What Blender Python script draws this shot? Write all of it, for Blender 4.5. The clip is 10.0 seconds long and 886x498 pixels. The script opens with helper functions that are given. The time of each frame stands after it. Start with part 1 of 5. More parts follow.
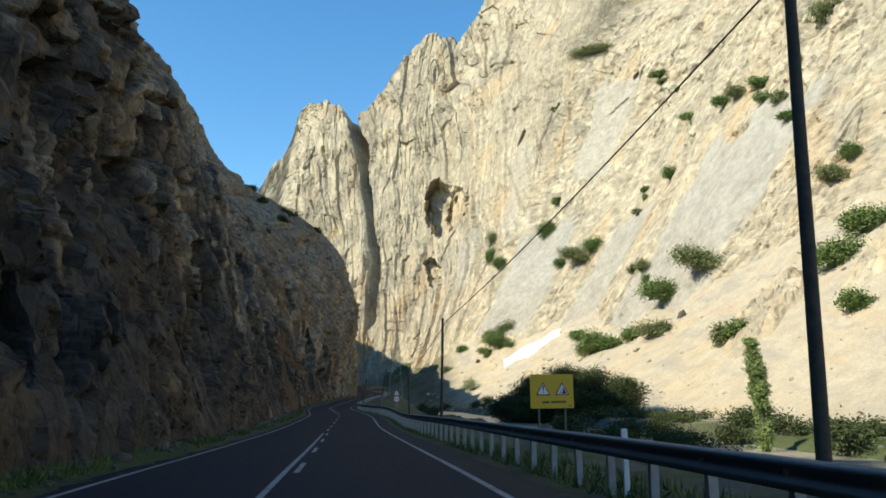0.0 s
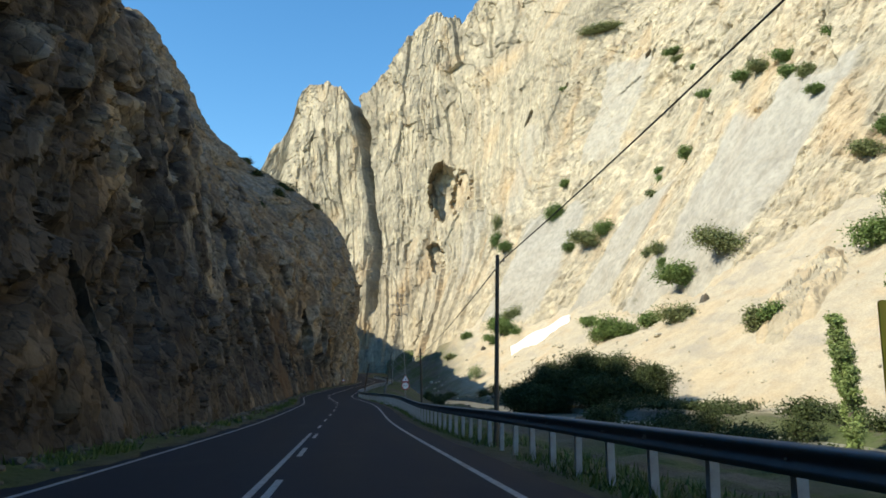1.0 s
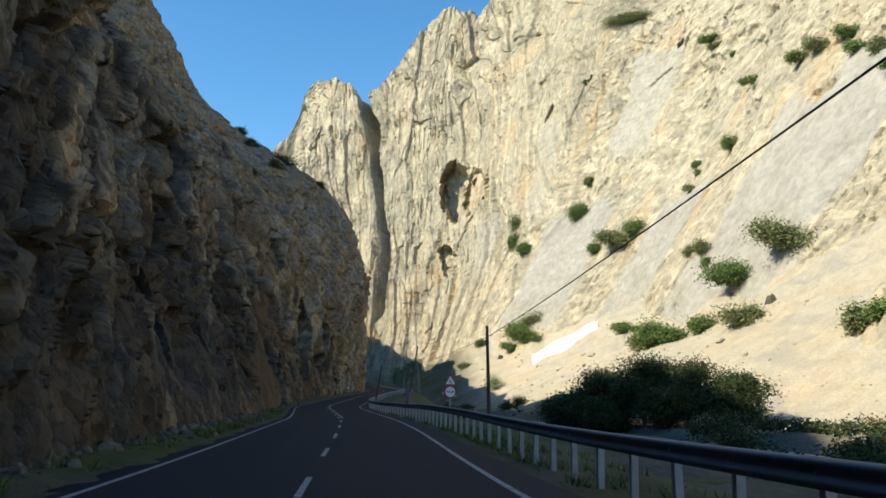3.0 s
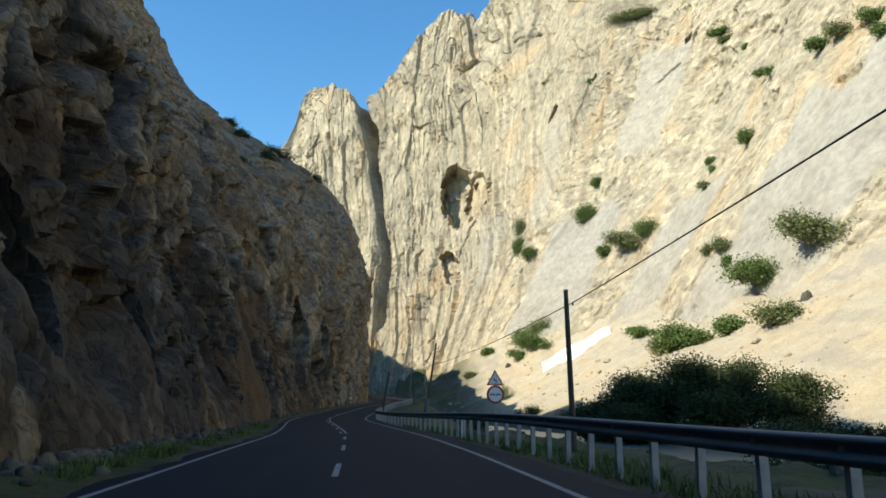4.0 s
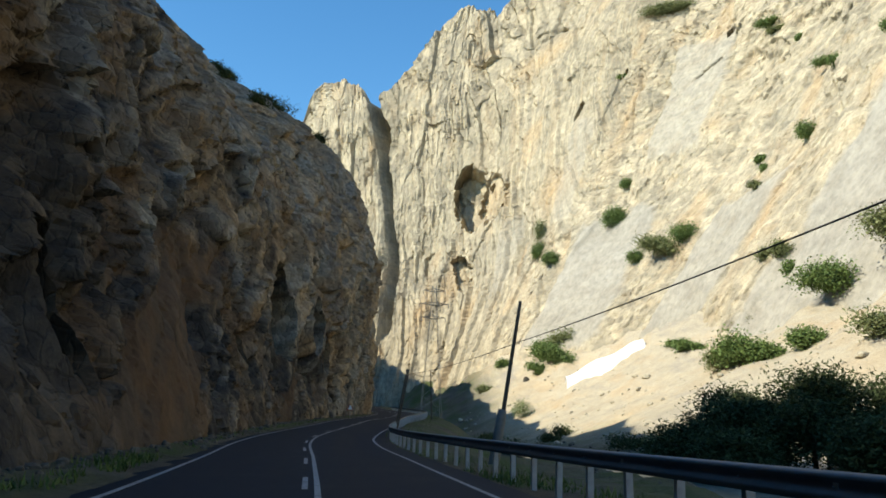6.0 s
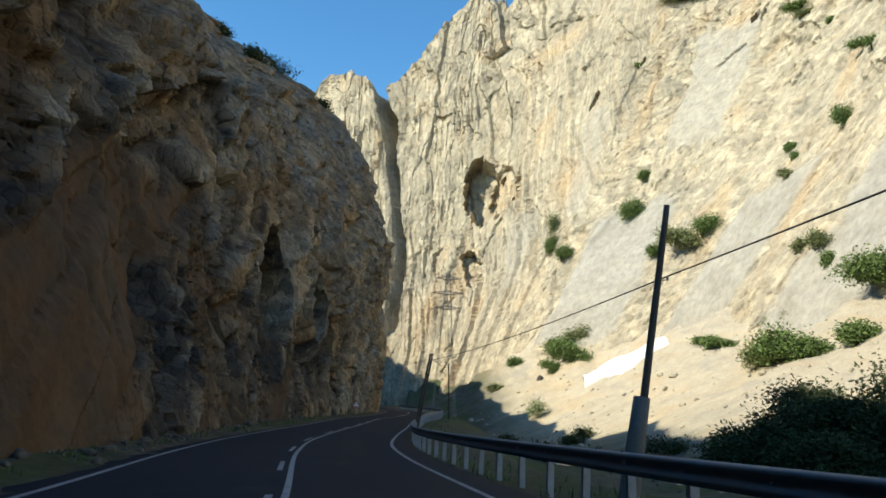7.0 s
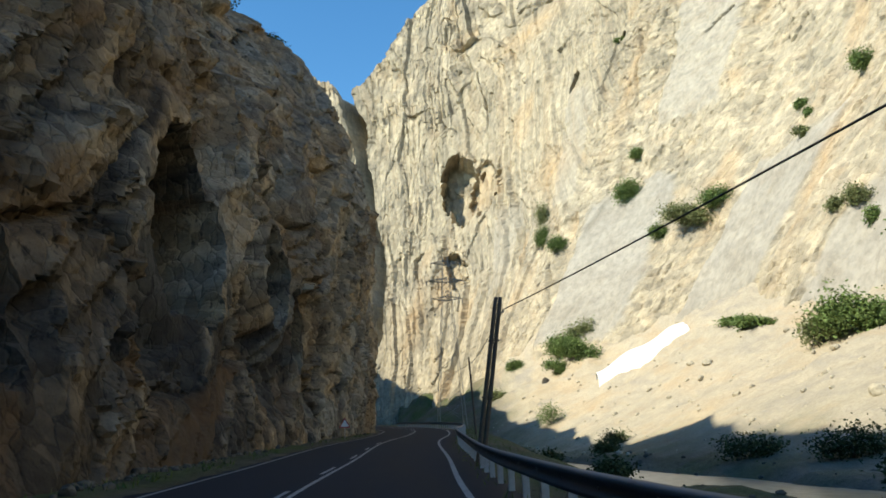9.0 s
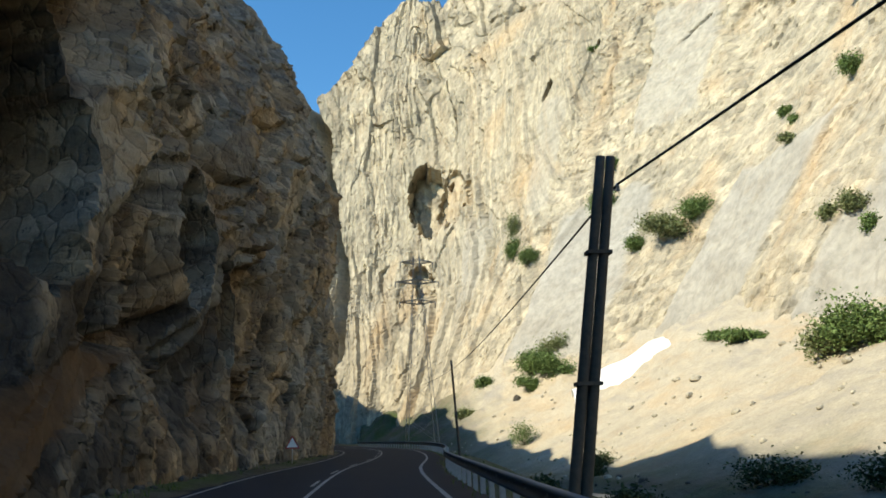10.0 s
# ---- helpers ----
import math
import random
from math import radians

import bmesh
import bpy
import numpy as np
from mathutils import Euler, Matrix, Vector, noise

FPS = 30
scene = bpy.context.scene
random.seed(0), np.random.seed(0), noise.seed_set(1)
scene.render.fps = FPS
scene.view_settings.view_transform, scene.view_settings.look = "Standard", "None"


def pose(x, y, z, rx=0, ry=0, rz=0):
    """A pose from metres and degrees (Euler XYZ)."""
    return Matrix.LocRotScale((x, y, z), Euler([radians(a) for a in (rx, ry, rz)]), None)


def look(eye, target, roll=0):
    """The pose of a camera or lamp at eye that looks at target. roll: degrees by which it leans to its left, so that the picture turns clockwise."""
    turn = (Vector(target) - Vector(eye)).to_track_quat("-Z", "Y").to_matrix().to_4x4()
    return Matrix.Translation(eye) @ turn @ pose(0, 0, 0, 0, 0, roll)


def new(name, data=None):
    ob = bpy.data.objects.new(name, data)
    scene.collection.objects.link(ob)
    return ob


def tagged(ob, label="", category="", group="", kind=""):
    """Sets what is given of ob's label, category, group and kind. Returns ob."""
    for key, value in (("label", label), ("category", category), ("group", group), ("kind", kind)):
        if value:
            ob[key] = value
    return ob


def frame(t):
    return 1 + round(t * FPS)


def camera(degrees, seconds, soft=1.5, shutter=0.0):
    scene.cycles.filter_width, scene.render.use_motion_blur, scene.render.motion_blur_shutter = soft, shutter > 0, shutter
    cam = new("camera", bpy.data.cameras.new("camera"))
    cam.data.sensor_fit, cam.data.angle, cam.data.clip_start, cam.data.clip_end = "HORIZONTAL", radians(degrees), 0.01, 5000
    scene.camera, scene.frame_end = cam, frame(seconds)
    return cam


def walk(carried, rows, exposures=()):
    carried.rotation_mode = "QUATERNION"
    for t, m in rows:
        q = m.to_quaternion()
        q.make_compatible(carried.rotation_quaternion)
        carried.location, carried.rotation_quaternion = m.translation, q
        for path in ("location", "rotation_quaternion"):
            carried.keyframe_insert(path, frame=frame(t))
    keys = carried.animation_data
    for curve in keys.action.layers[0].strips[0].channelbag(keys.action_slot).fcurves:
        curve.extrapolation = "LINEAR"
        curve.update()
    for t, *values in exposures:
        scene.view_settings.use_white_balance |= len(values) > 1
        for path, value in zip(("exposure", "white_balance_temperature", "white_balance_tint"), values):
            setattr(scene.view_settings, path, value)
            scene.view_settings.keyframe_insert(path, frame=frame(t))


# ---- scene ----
cam = camera(56.0, 10.0, soft=1.7)
PATH = [
    (0, (1.194, 2.989, 1.696), (1.416, 4.946, 2.042), -0.8),
    (0.5, (1.216, 10.942, 1.559), (1.44, 12.902, 1.892), -0.8),
    (1, (1.201, 19.072, 1.474), (1.421, 21.034, 1.794), -0.5),
    (1.5, (1.18, 27.171, 1.289), (1.398, 29.133, 1.611), 0.2),
    (2, (1.037, 36.18, 1.157), (1.249, 38.141, 1.491), 0.5),
    (2.5, (0.873, 44.955, 1.164), (1.08, 46.915, 1.506), 0.7),
    (4, (0.345, 68.481, 0.707), (0.553, 70.434, 1.082), -0.4),
    (4.5, (0.492, 77.759, 0.809), (0.702, 79.707, 1.208), -0.5),
    (5, (0.443, 86.192, 0.834), (0.66, 88.138, 1.244), -0.3),
    (5.5, (0.399, 94.713, 0.884), (0.611, 96.66, 1.293), 0.9),
    (7, (0.036, 118.811, 0.725), (0.216, 120.76, 1.135), 2.2),
    (7.5, (-0.028, 126.902, 0.819), (0.148, 128.849, 1.245), 1.2),
    (8, (-0.233, 134.225, 0.888), (-0.053, 136.17, 1.319), -0.0),
    (8.5, (-0.177, 141.88, 0.93), (0.022, 143.823, 1.359), -2.0),
    (9, (-0.107, 149.534, 1.018), (0.13, 151.469, 1.462), -2.5),
    (9.5, (0.013, 156.601, 0.993), (0.293, 158.526, 1.459), -2.2),
    (10, (0.657, 164.954, 1.378), (0.979, 166.868, 1.862), -2.3),
]
walk(cam, [(t, look(eye, target, roll)) for t, eye, target, roll in PATH], [(0, 0.79, 7350, 3), (10, 0.79, 7350, 3)])

# ---- light ----
SUN_AZ, SUN_EL = 252.5, 39.5          # degrees clockwise from +y, degrees up
world = bpy.data.worlds.new("world")
scene.world = world
world.use_nodes = True
wn = world.node_tree
sky = wn.nodes.new("ShaderNodeTexSky")
sky.sky_type = "NISHITA"
sky.sun_disc = False
sky.sun_elevation = radians(SUN_EL)
sky.sun_rotation = radians(SUN_AZ)
sky.altitude = 2500.0
sky.air_density = 1.25
sky.dust_density = 0.0
sky.ozone_density = 2.5
tint = wn.nodes.new("ShaderNodeHueSaturation")
tint.inputs["Saturation"].default_value = 1.28
wn.links.new(sky.outputs[0], tint.inputs["Color"])
wn.links.new(tint.outputs[0], wn.nodes["Background"].inputs[0])
wn.nodes["Background"].inputs[1].default_value = 0.15
sun_data = bpy.data.lights.new("sun", "SUN")
sun_data.energy, sun_data.angle, sun_data.color = 4.25, radians(0.53), (1.0, 0.945, 0.85)
sun = new("sun", sun_data)
sd = Vector((math.sin(radians(SUN_AZ)) * math.cos(radians(SUN_EL)), math.cos(radians(SUN_AZ)) * math.cos(radians(SUN_EL)), math.sin(radians(SUN_EL))))
sun.matrix_world = Matrix.Translation((-200, -100, 300)) @ sd.to_track_quat("Z", "Y").to_matrix().to_4x4()


# ---- noise ----
rng = np.random.default_rng(7)
PERM = rng.permutation(1024)
PERM = np.concatenate([PERM, PERM, PERM])
GRAD = rng.normal(size=(1024, 3))
GRAD /= np.linalg.norm(GRAD, axis=1)[:, None]


def perlin(x, y, z):
    """Gradient noise in about -1 to 1 on arrays."""
    x, y, z = np.broadcast_arrays(np.asarray(x, float), y, z)
    xi, yi, zi = np.floor(x).astype(int), np.floor(y).astype(int), np.floor(z).astype(int)
    fx, fy, fz = x - xi, y - yi, z - zi
    ux, uy, uz = (f * f * f * (f * (f * 6 - 15) + 10) for f in (fx, fy, fz))
    out = 0.0
    for a in (0, 1):
        for b in (0, 1):
            for c in (0, 1):
                h = PERM[PERM[PERM[(xi + a) & 1023] + ((yi + b) & 1023)] + ((zi + c) & 1023)]
                g = GRAD[h]
                d = g[..., 0] * (fx - a) + g[..., 1] * (fy - b) + g[..., 2] * (fz - c)
                out = out + d * (ux if a else 1 - ux) * (uy if b else 1 - uy) * (uz if c else 1 - uz)
    return out * 1.5


def fbm(x, y, z, octaves=4, gain=0.5):
    total, amp = 0.0, 1.0
    for k in range(octaves):
        total = total + amp * perlin(x * 2.03 ** k + 17 * k, y * 2.03 ** k, z * 2.03 ** k + 5 * k)
        amp *= gain
    return total


def ridged(x, y, z, octaves=3, gain=0.5):
    total, amp = 0.0, 1.0
    for k in range(octaves):
        total = total + amp * (1 - 2.2 * np.abs(perlin(x * 2.1 ** k + 31 * k, y * 2.1 ** k, z * 2.1 ** k)))
        amp *= gain
    return total


def blocks(u, v, seed, tilt=0.9, rise=1.0, gap=0.16):
    """Angular blocks: each cell of a jittered grid is a tilted plane at its own depth (about -1 to 1); and the joints between them (1 on a joint)."""
    u, v = np.broadcast_arrays(np.asarray(u, float), np.asarray(v, float))
    ui, vi = np.floor(u).astype(int), np.floor(v).astype(int)
    best, second, out = np.full(u.shape, 9.0), np.full(u.shape, 9.0), np.zeros(u.shape)
    for a in (-1, 0, 1):
        for b in (-1, 0, 1):
            h = PERM[PERM[(ui + a + seed * 37) & 1023] + ((vi + b) & 1023)]
            du, dv = u - (ui + a + 0.5 + 0.42 * GRAD[h, 0]), v - (vi + b + 0.5 + 0.42 * GRAD[h, 1])
            r = du * du + dv * dv
            near = r < best
            k = PERM[h + 11]
            second = np.where(near, best, np.minimum(second, r))
            out = np.where(near, 0.7 * GRAD[k, 2] + tilt * (GRAD[k, 0] * du + rise * GRAD[k, 1] * dv), out)
            best = np.where(near, r, best)
    return out, np.maximum(0, 1 - (np.sqrt(second) - np.sqrt(best)) / gap)


def crack(u, v, w, width):
    """1 along thin winding lines, 0 elsewhere."""
    return np.exp(-((perlin(u, v, w) / width) ** 2))


def smooth_curve(knots, values):
    """A smooth function through the knots (monotone-ish cubic)."""
    kx, kv = np.array(knots, float), np.array(values, float)
    m = np.gradient(kv, kx)

    def at(x):
        x = np.asarray(x, float)
        i = np.clip(np.searchsorted(kx, x) - 1, 0, len(kx) - 2)
        h = kx[i + 1] - kx[i]
        u = np.clip((x - kx[i]) / h, 0, 1)
        over = np.where(x > kx[-1], x - kx[-1], np.where(x < kx[0], x - kx[0], 0))
        return ((2 * u**3 - 3 * u**2 + 1) * kv[i] + (u**3 - 2 * u**2 + u) * h * m[i] + (-2 * u**3 + 3 * u**2) * kv[i + 1]
                + (u**3 - u**2) * h * m[i + 1] + over * np.where(x > kx[-1], m[-1], m[0]))
    return at


def step(a, b, x):
    u = np.clip((x - a) / (b - a), 0, 1)
    return u * u * (3 - 2 * u)


# ---- plan ----
road_z = smooth_curve([-120, -60, 3, 20, 36, 68, 95, 120, 142, 157, 168, 200, 260, 330, 420, 520],
                      [1.3, 0.85, 0.38, 0.17, -0.1, -0.5, -0.46, -0.5, -0.38, -0.2, 0.05, 0.85, 2.4, 4.2, 6.2, 8.0])
road_x = smooth_curve([-120, -60, 30, 65, 95, 112, 132, 147, 156, 167, 180, 206, 221, 240, 260, 280, 300, 340, 390, 470],
                      [0.3, 0.1, -0.05, -0.15, 0.05, -0.15, -1.1, -1.95, -2.05, -1.35, -0.1, 2.4, 4.8, 7.0, 8.2, 7.4, 6.0, 3.5, 4.0, 10.0])
HALF = 3.62                                            # from the centre line to an edge line
cliff_foot = smooth_curve([-120, 0, 30, 70, 100, 147, 172, 190, 207, 221, 236, 250, 256, 262, 275, 300, 340, 420, 520, 620],
                          [-4.8, -5.2, -5.6, -6.1, -6.5, -7.4, -6.9, -5.6, -3.6, -1.6, 0.6, 2.4, 1.5, -1.0, -3.0, -5.0, -6.0, -8.0, -13.0, -26.0])
river_x = smooth_curve([-120, 40, 100, 160, 240, 320, 400, 470], [44, 40, 40, 38, 35, 33, 26, 24])
RIVER_Z = -4.6

# foot of the great wall across the river, as a plan curve
WALL_X = [-170, -110, -56, -25, 1, 22, 38, 46, 49, 56, 73, 90, 93, 102, 124, 150, 172, 190]
WALL_Y = [720, 690, 655, 632, 603, 582, 560, 525, 490, 462, 424, 373, 336, 262, 180, 80, -40, -200]
wt = np.concatenate([[0], np.cumsum(np.hypot(np.diff(WALL_X), np.diff(WALL_Y)))])
wall_px, wall_py = smooth_curve(wt, WALL_X), smooth_curve(wt, WALL_Y)
WALL_LENGTH = float(wt[-1])


def s_at_knot(k):
    return float(wt[k])


ws = np.linspace(0, WALL_LENGTH, 500)
wxy = np.stack([wall_px(ws), wall_py(ws)], 1)


def wall_distance(x, y):
    """Distance to the foot of the great wall, positive on the river side."""
    x, y = np.broadcast_arrays(np.asarray(x, float), np.asarray(y, float))
    flat = np.stack([x.ravel(), y.ravel()], 1)
    best = np.full(len(flat), 1e9)
    side = np.zeros(len(flat))
    tang = np.gradient(wxy, axis=0)
    for i in range(0, len(wxy), 2):
        d = flat - wxy[i]
        r = np.hypot(d[:, 0], d[:, 1])
        near = r < best
        best = np.where(near, r, best)
        side = np.where(near, tang[i, 0] * d[:, 1] - tang[i, 1] * d[:, 0], side)
    return (best * np.where(side < 0, 1, -1)).reshape(x.shape)


def ground_z(x, y):
    """Height of the valley floor, the road's shelf, the river bed and the scree."""
    x, y = np.broadcast_arrays(np.asarray(x, float), np.asarray(y, float))
    zr, off = road_z(y), x - road_x(y)
    shelf = zr - 0.1 - 0.12 * step(4.0, 6.2, off)
    low = RIVER_Z + 1.3 + 0.9 * fbm(x / 14, y / 14, 3.3, 3) + 0.35 * fbm(x / 3.0, y / 3.0, 8.8, 3)
    z = shelf + (low - shelf) * step(6.3, 17.0, off)
    # river channel
    width = 8.5 + 2.5 * perlin(y / 45, 0.5, 0.5)
    channel = 1 - step(width * 0.7, width * 1.25, np.abs(x - river_x(y) - 3 * perlin(y / 30, 7.5, 0.5)))
    z = z - 2.6 * channel * step(9.0, 16.0, off)
    # scree below the wall
    d = wall_distance(x, y)
    top = 21 + 15 * np.exp(-(((y - 165) / 70) ** 2)) - 6 * step(430, 560, y)
    reach = 47 + 13 * (1 - step(230, 330, y)) - 12 * step(420, 520, y)
    cone = 5.0 * perlin(y / 38, 1.7, 0.2) + 2.8 * fbm(x / 16, y / 16, 0.7, 3) + 1.0 * fbm(x / 4.5, y / 4.5, 4.0, 3)
    u = np.clip(1 - d / reach, -1, 3)
    scree = RIVER_Z + 1.0 + (top + cone - RIVER_Z) * np.where(u > 0, np.abs(u) ** 1.12, u)
    soft = 0.7
    z = np.where(off > 8, z + np.logaddexp(0, (scree - z) / soft) * soft, z)
    # left verge: rubble rising to the cliff
    z = np.where(off < -4.0, zr - 0.08 + 0.16 * step(-4.1, -5.5, off) + 0.06 * fbm(x / 1.2, y / 1.2, 2.2, 3), z)
    return z


# ---- materials ----
def make_mat(name):
    m = bpy.data.materials.new(name)
    m.use_nodes = True
    return m, m.node_tree, m.node_tree.nodes["Principled BSDF"]


def node(tree, kind, **values):
    n = tree.nodes.new(kind)
    for key, v in values.items():
        n.inputs[key].default_value = v
    return n


def ramp(tree, source, stops):
    r = tree.nodes.new("ShaderNodeValToRGB")
    els = r.color_ramp.elements
    while len(els) < len(stops):
        els.new(0.5)
    for e, (p, c) in zip(els, stops):
        e.position = p
        e.color = (*c, 1) if len(c) == 3 else (c[0], c[0], c[0], 1)
    tree.links.new(source, r.inputs[0])
    return r.outputs[0]


def mix(tree, a, b, fac, mode="MIX"):
    n = tree.nodes.new("ShaderNodeMix")
    n.data_type, n.blend_type = "RGBA", mode
    for sock, v in ((n.inputs[0], fac), (n.inputs[6], a), (n.inputs[7], b)):
        if isinstance(v, (int, float)):
            sock.default_value = v
        elif isinstance(v, tuple):
            sock.default_value = (*v, 1)
        else:
            tree.links.new(v, sock)
    return n.outputs[2]


def noise_tex(tree, vector, scale, detail=5.0, rough=0.6, dims="3D"):
    n = node(tree, "ShaderNodeTexNoise", Scale=scale, Detail=detail, Roughness=rough)
    tree.links.new(vector, n.inputs["Vector"])
    return n.outputs["Fac"]


def coords(tree, scale=(1, 1, 1), turn=(0, 0, 0)):
    tc = tree.nodes.new("ShaderNodeTexCoord")
    mp = tree.nodes.new("ShaderNodeMapping")
    mp.inputs["Scale"].default_value = scale
    mp.inputs["Rotation"].default_value = turn
    tree.links.new(tc.outputs["Object"], mp.inputs["Vector"])
    return mp.outputs["Vector"]


def attr(tree, name):
    n = tree.nodes.new("ShaderNodeAttribute")
    n.attribute_name = name
    return n.outputs["Fac"]


def bump(tree, bsdf, layers):
    """Layers of (height socket, metres)."""
    last = None
    for h, dist in layers:
        b = node(tree, "ShaderNodeBump", Strength=1.0, Distance=dist)
        tree.links.new(h, b.inputs["Height"])
        if last:
            tree.links.new(last, b.inputs["Normal"])
        last = b.outputs["Normal"]
    tree.links.new(last, bsdf.inputs["Normal"])


def rock_material(name, light, dark, ochre, slab, joint, big, fine, facet=0.4, streak=0.4, aspect=0.14, cell=1.0, relief=1.0, dark_joints=0.75, bed=0.07, bed_relief=0.36, solid=False, hues=None, plate_range=(0.72, 1.22)):
    """Layered rock: beds along the attribute strata, joints between blocks, patches of ochre and smooth slab."""
    m, t, p = make_mat(name)
    xyz = coords(t)

    def along(k):
        comb = t.nodes.new("ShaderNodeCombineXYZ")
        t.links.new(attr(t, "strata"), comb.inputs[0])
        t.links.new(mixfac(t, attr(t, "rise"), k), comb.inputs[1])
        return comb.outputs[0]

    beds, body = (coords(t, (1, 1, 0.4), (0.4, 0, 0)), coords(t, (1, 1, 0.65), (0.4, 0, 0))) if solid else (along(bed), along(aspect))
    n_big = noise_tex(t, xyz, 1 / big, 6, 0.62)
    n_mid = noise_tex(t, xyz, 5 / big, 7, 0.65)
    n_fine = noise_tex(t, xyz, 1 / fine, 8, 0.7)
    n_bed = noise_tex(t, beds, 0.9 / fine, 7, 0.7)
    n_bed2 = noise_tex(t, beds, 0.22 / fine, 4, 0.6)
    craggy = node(t, "ShaderNodeTexNoise", Scale=1 / (cell * 1.6), Detail=7.0, Roughness=0.6)
    craggy.noise_type = "RIDGED_MULTIFRACTAL"
    t.links.new(body, craggy.inputs["Vector"])
    warp = t.nodes.new("ShaderNodeVectorMath")
    warp.operation = "MULTIPLY_ADD"
    wob = node(t, "ShaderNodeTexNoise", Scale=0.8 / cell, Detail=4.0)
    t.links.new(body, wob.inputs["Vector"])
    t.links.new(wob.outputs["Color"], warp.inputs[0])
    warp.inputs[1].default_value = (cell * 1.1,) * 3
    t.links.new(body, warp.inputs[2])
    vor = node(t, "ShaderNodeTexVoronoi", Scale=1 / cell)
    vor.feature = "DISTANCE_TO_EDGE"
    t.links.new(warp.outputs[0], vor.inputs["Vector"])
    plates = node(t, "ShaderNodeTexVoronoi", Scale=1 / cell)
    t.links.new(warp.outputs[0], plates.inputs["Vector"])
    plate_tone = t.nodes.new("ShaderNodeSeparateColor")
    t.links.new(plates.outputs["Color"], plate_tone.inputs[0])
    gap = ramp(t, vor.outputs["Distance"], [(0.0, (1.0,)), (0.04, (0.0,))])
    edge = ramp(t, vor.outputs["Distance"], [(0.0, (0.0,)), (0.10, (1.0,))])
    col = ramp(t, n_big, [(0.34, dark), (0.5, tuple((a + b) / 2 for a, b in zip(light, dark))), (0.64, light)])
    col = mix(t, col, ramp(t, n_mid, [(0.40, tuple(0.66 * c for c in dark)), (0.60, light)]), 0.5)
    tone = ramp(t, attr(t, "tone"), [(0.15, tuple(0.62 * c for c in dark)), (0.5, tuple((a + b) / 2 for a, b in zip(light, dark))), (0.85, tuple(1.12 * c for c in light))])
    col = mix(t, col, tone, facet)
    col = mix(t, col, ramp(t, plate_tone.outputs[0], [(0.0, (plate_range[0],) * 3), (1.0, tuple(plate_range[1] * c for c in (1.0, 0.985, 0.95)))]), 0.75, "MULTIPLY")
    stain = ramp(t, n_bed2, [(0.52, (0.0,)), (0.68, (1.0,))])
    col = mix(t, col, ochre, mixfac(t, stain, streak))
    col = mix(t, col, ochre, attr(t, "ochre"))
    smooth_rock = mix(t, tuple(1.2 * c for c in slab), tuple(0.72 * c for c in slab), ramp(t, n_bed2, [(0.35, (0.0,)), (0.65, (1.0,))]))
    smooth_rock = mix(t, smooth_rock, tuple(0.8 * c for c in slab), n_mid)
    col = mix(t, col, smooth_rock, mixfac(t, attr(t, "slab"), 0.8))
    line = ramp(t, n_bed, [(0.36, (1.0,)), (0.43, (0.0,))])
    off_slab = ramp(t, attr(t, "slab"), [(0.3, (dark_joints,)), (0.9, (0.1,))])
    both = node(t, "ShaderNodeMath")
    both.operation = "MULTIPLY"
    t.links.new(mix(t, line, gap, 0.5, "LIGHTEN"), both.inputs[0])
    t.links.new(off_slab, both.inputs[1])
    col = mix(t, col, joint, both.outputs[0])
    if hues:                                           # cool grey beds beside warm brown ones
        shade = noise_tex(t, xyz, 0.16, 5, 0.62)
        col = mix(t, col, ramp(t, shade, [(0.42, hues[0]), (0.58, hues[1])]), 0.9, "MULTIPLY")
    grain = ramp(t, n_fine, [(0.3, (0.62, 0.62, 0.62)), (0.55, (1.0, 1.0, 1.0)), (0.75, (1.16, 1.15, 1.12))])
    col = mix(t, col, grain, 0.8, "MULTIPLY")
    t.links.new(col, p.inputs["Base Color"])
    p.inputs["Roughness"].default_value = 0.92
    p.inputs["Specular IOR Level"].default_value = 0.2
    damp = ramp(t, attr(t, "slab"), [(0.2, (1.0,)), (0.9, (0.12,))])

    def damped(h):
        n = node(t, "ShaderNodeMath")
        n.operation = "MULTIPLY"
        t.links.new(h, n.inputs[0])
        t.links.new(damp, n.inputs[1])
        return n.outputs[0]

    bump(t, p, [(damped(craggy.outputs["Fac"]), cell * 0.13 * relief), (damped(edge), cell * 0.05 * relief), (damped(n_bed), fine * bed_relief * relief), (n_fine, fine * 0.15 * relief)])
    return m


def mixfac(t, source, k):
    n = node(t, "ShaderNodeMath")
    n.operation = "MULTIPLY"
    t.links.new(source, n.inputs[0])
    n.inputs[1].default_value = k
    return n.outputs[0]


def plain_material(name, colour, rough=0.6, metal=0.0, vary=0.25, scale=8.0, relief=0.002, second=None):
    m, t, p = make_mat(name)
    xyz = coords(t)
    a, b = noise_tex(t, xyz, scale, 6, 0.65), noise_tex(t, xyz, scale * 0.13, 4, 0.6)
    lo = tuple(c * (1 - vary) for c in colour)
    hi = tuple(min(1, c * (1 + vary)) for c in colour)
    col = ramp(t, a, [(0.32, lo), (0.68, hi)])
    col = mix(t, col, second or lo, ramp(t, b, [(0.5, (0.0,)), (0.72, (0.7,))]))
    t.links.new(col, p.inputs["Base Color"])
    p.inputs["Metallic"].default_value = metal
    t.links.new(ramp(t, a, [(0.3, (rough * 0.85,)), (0.7, (min(1, rough * 1.15),))]), p.inputs["Roughness"])
    if relief:
        bump(t, p, [(a, relief)])
    return m


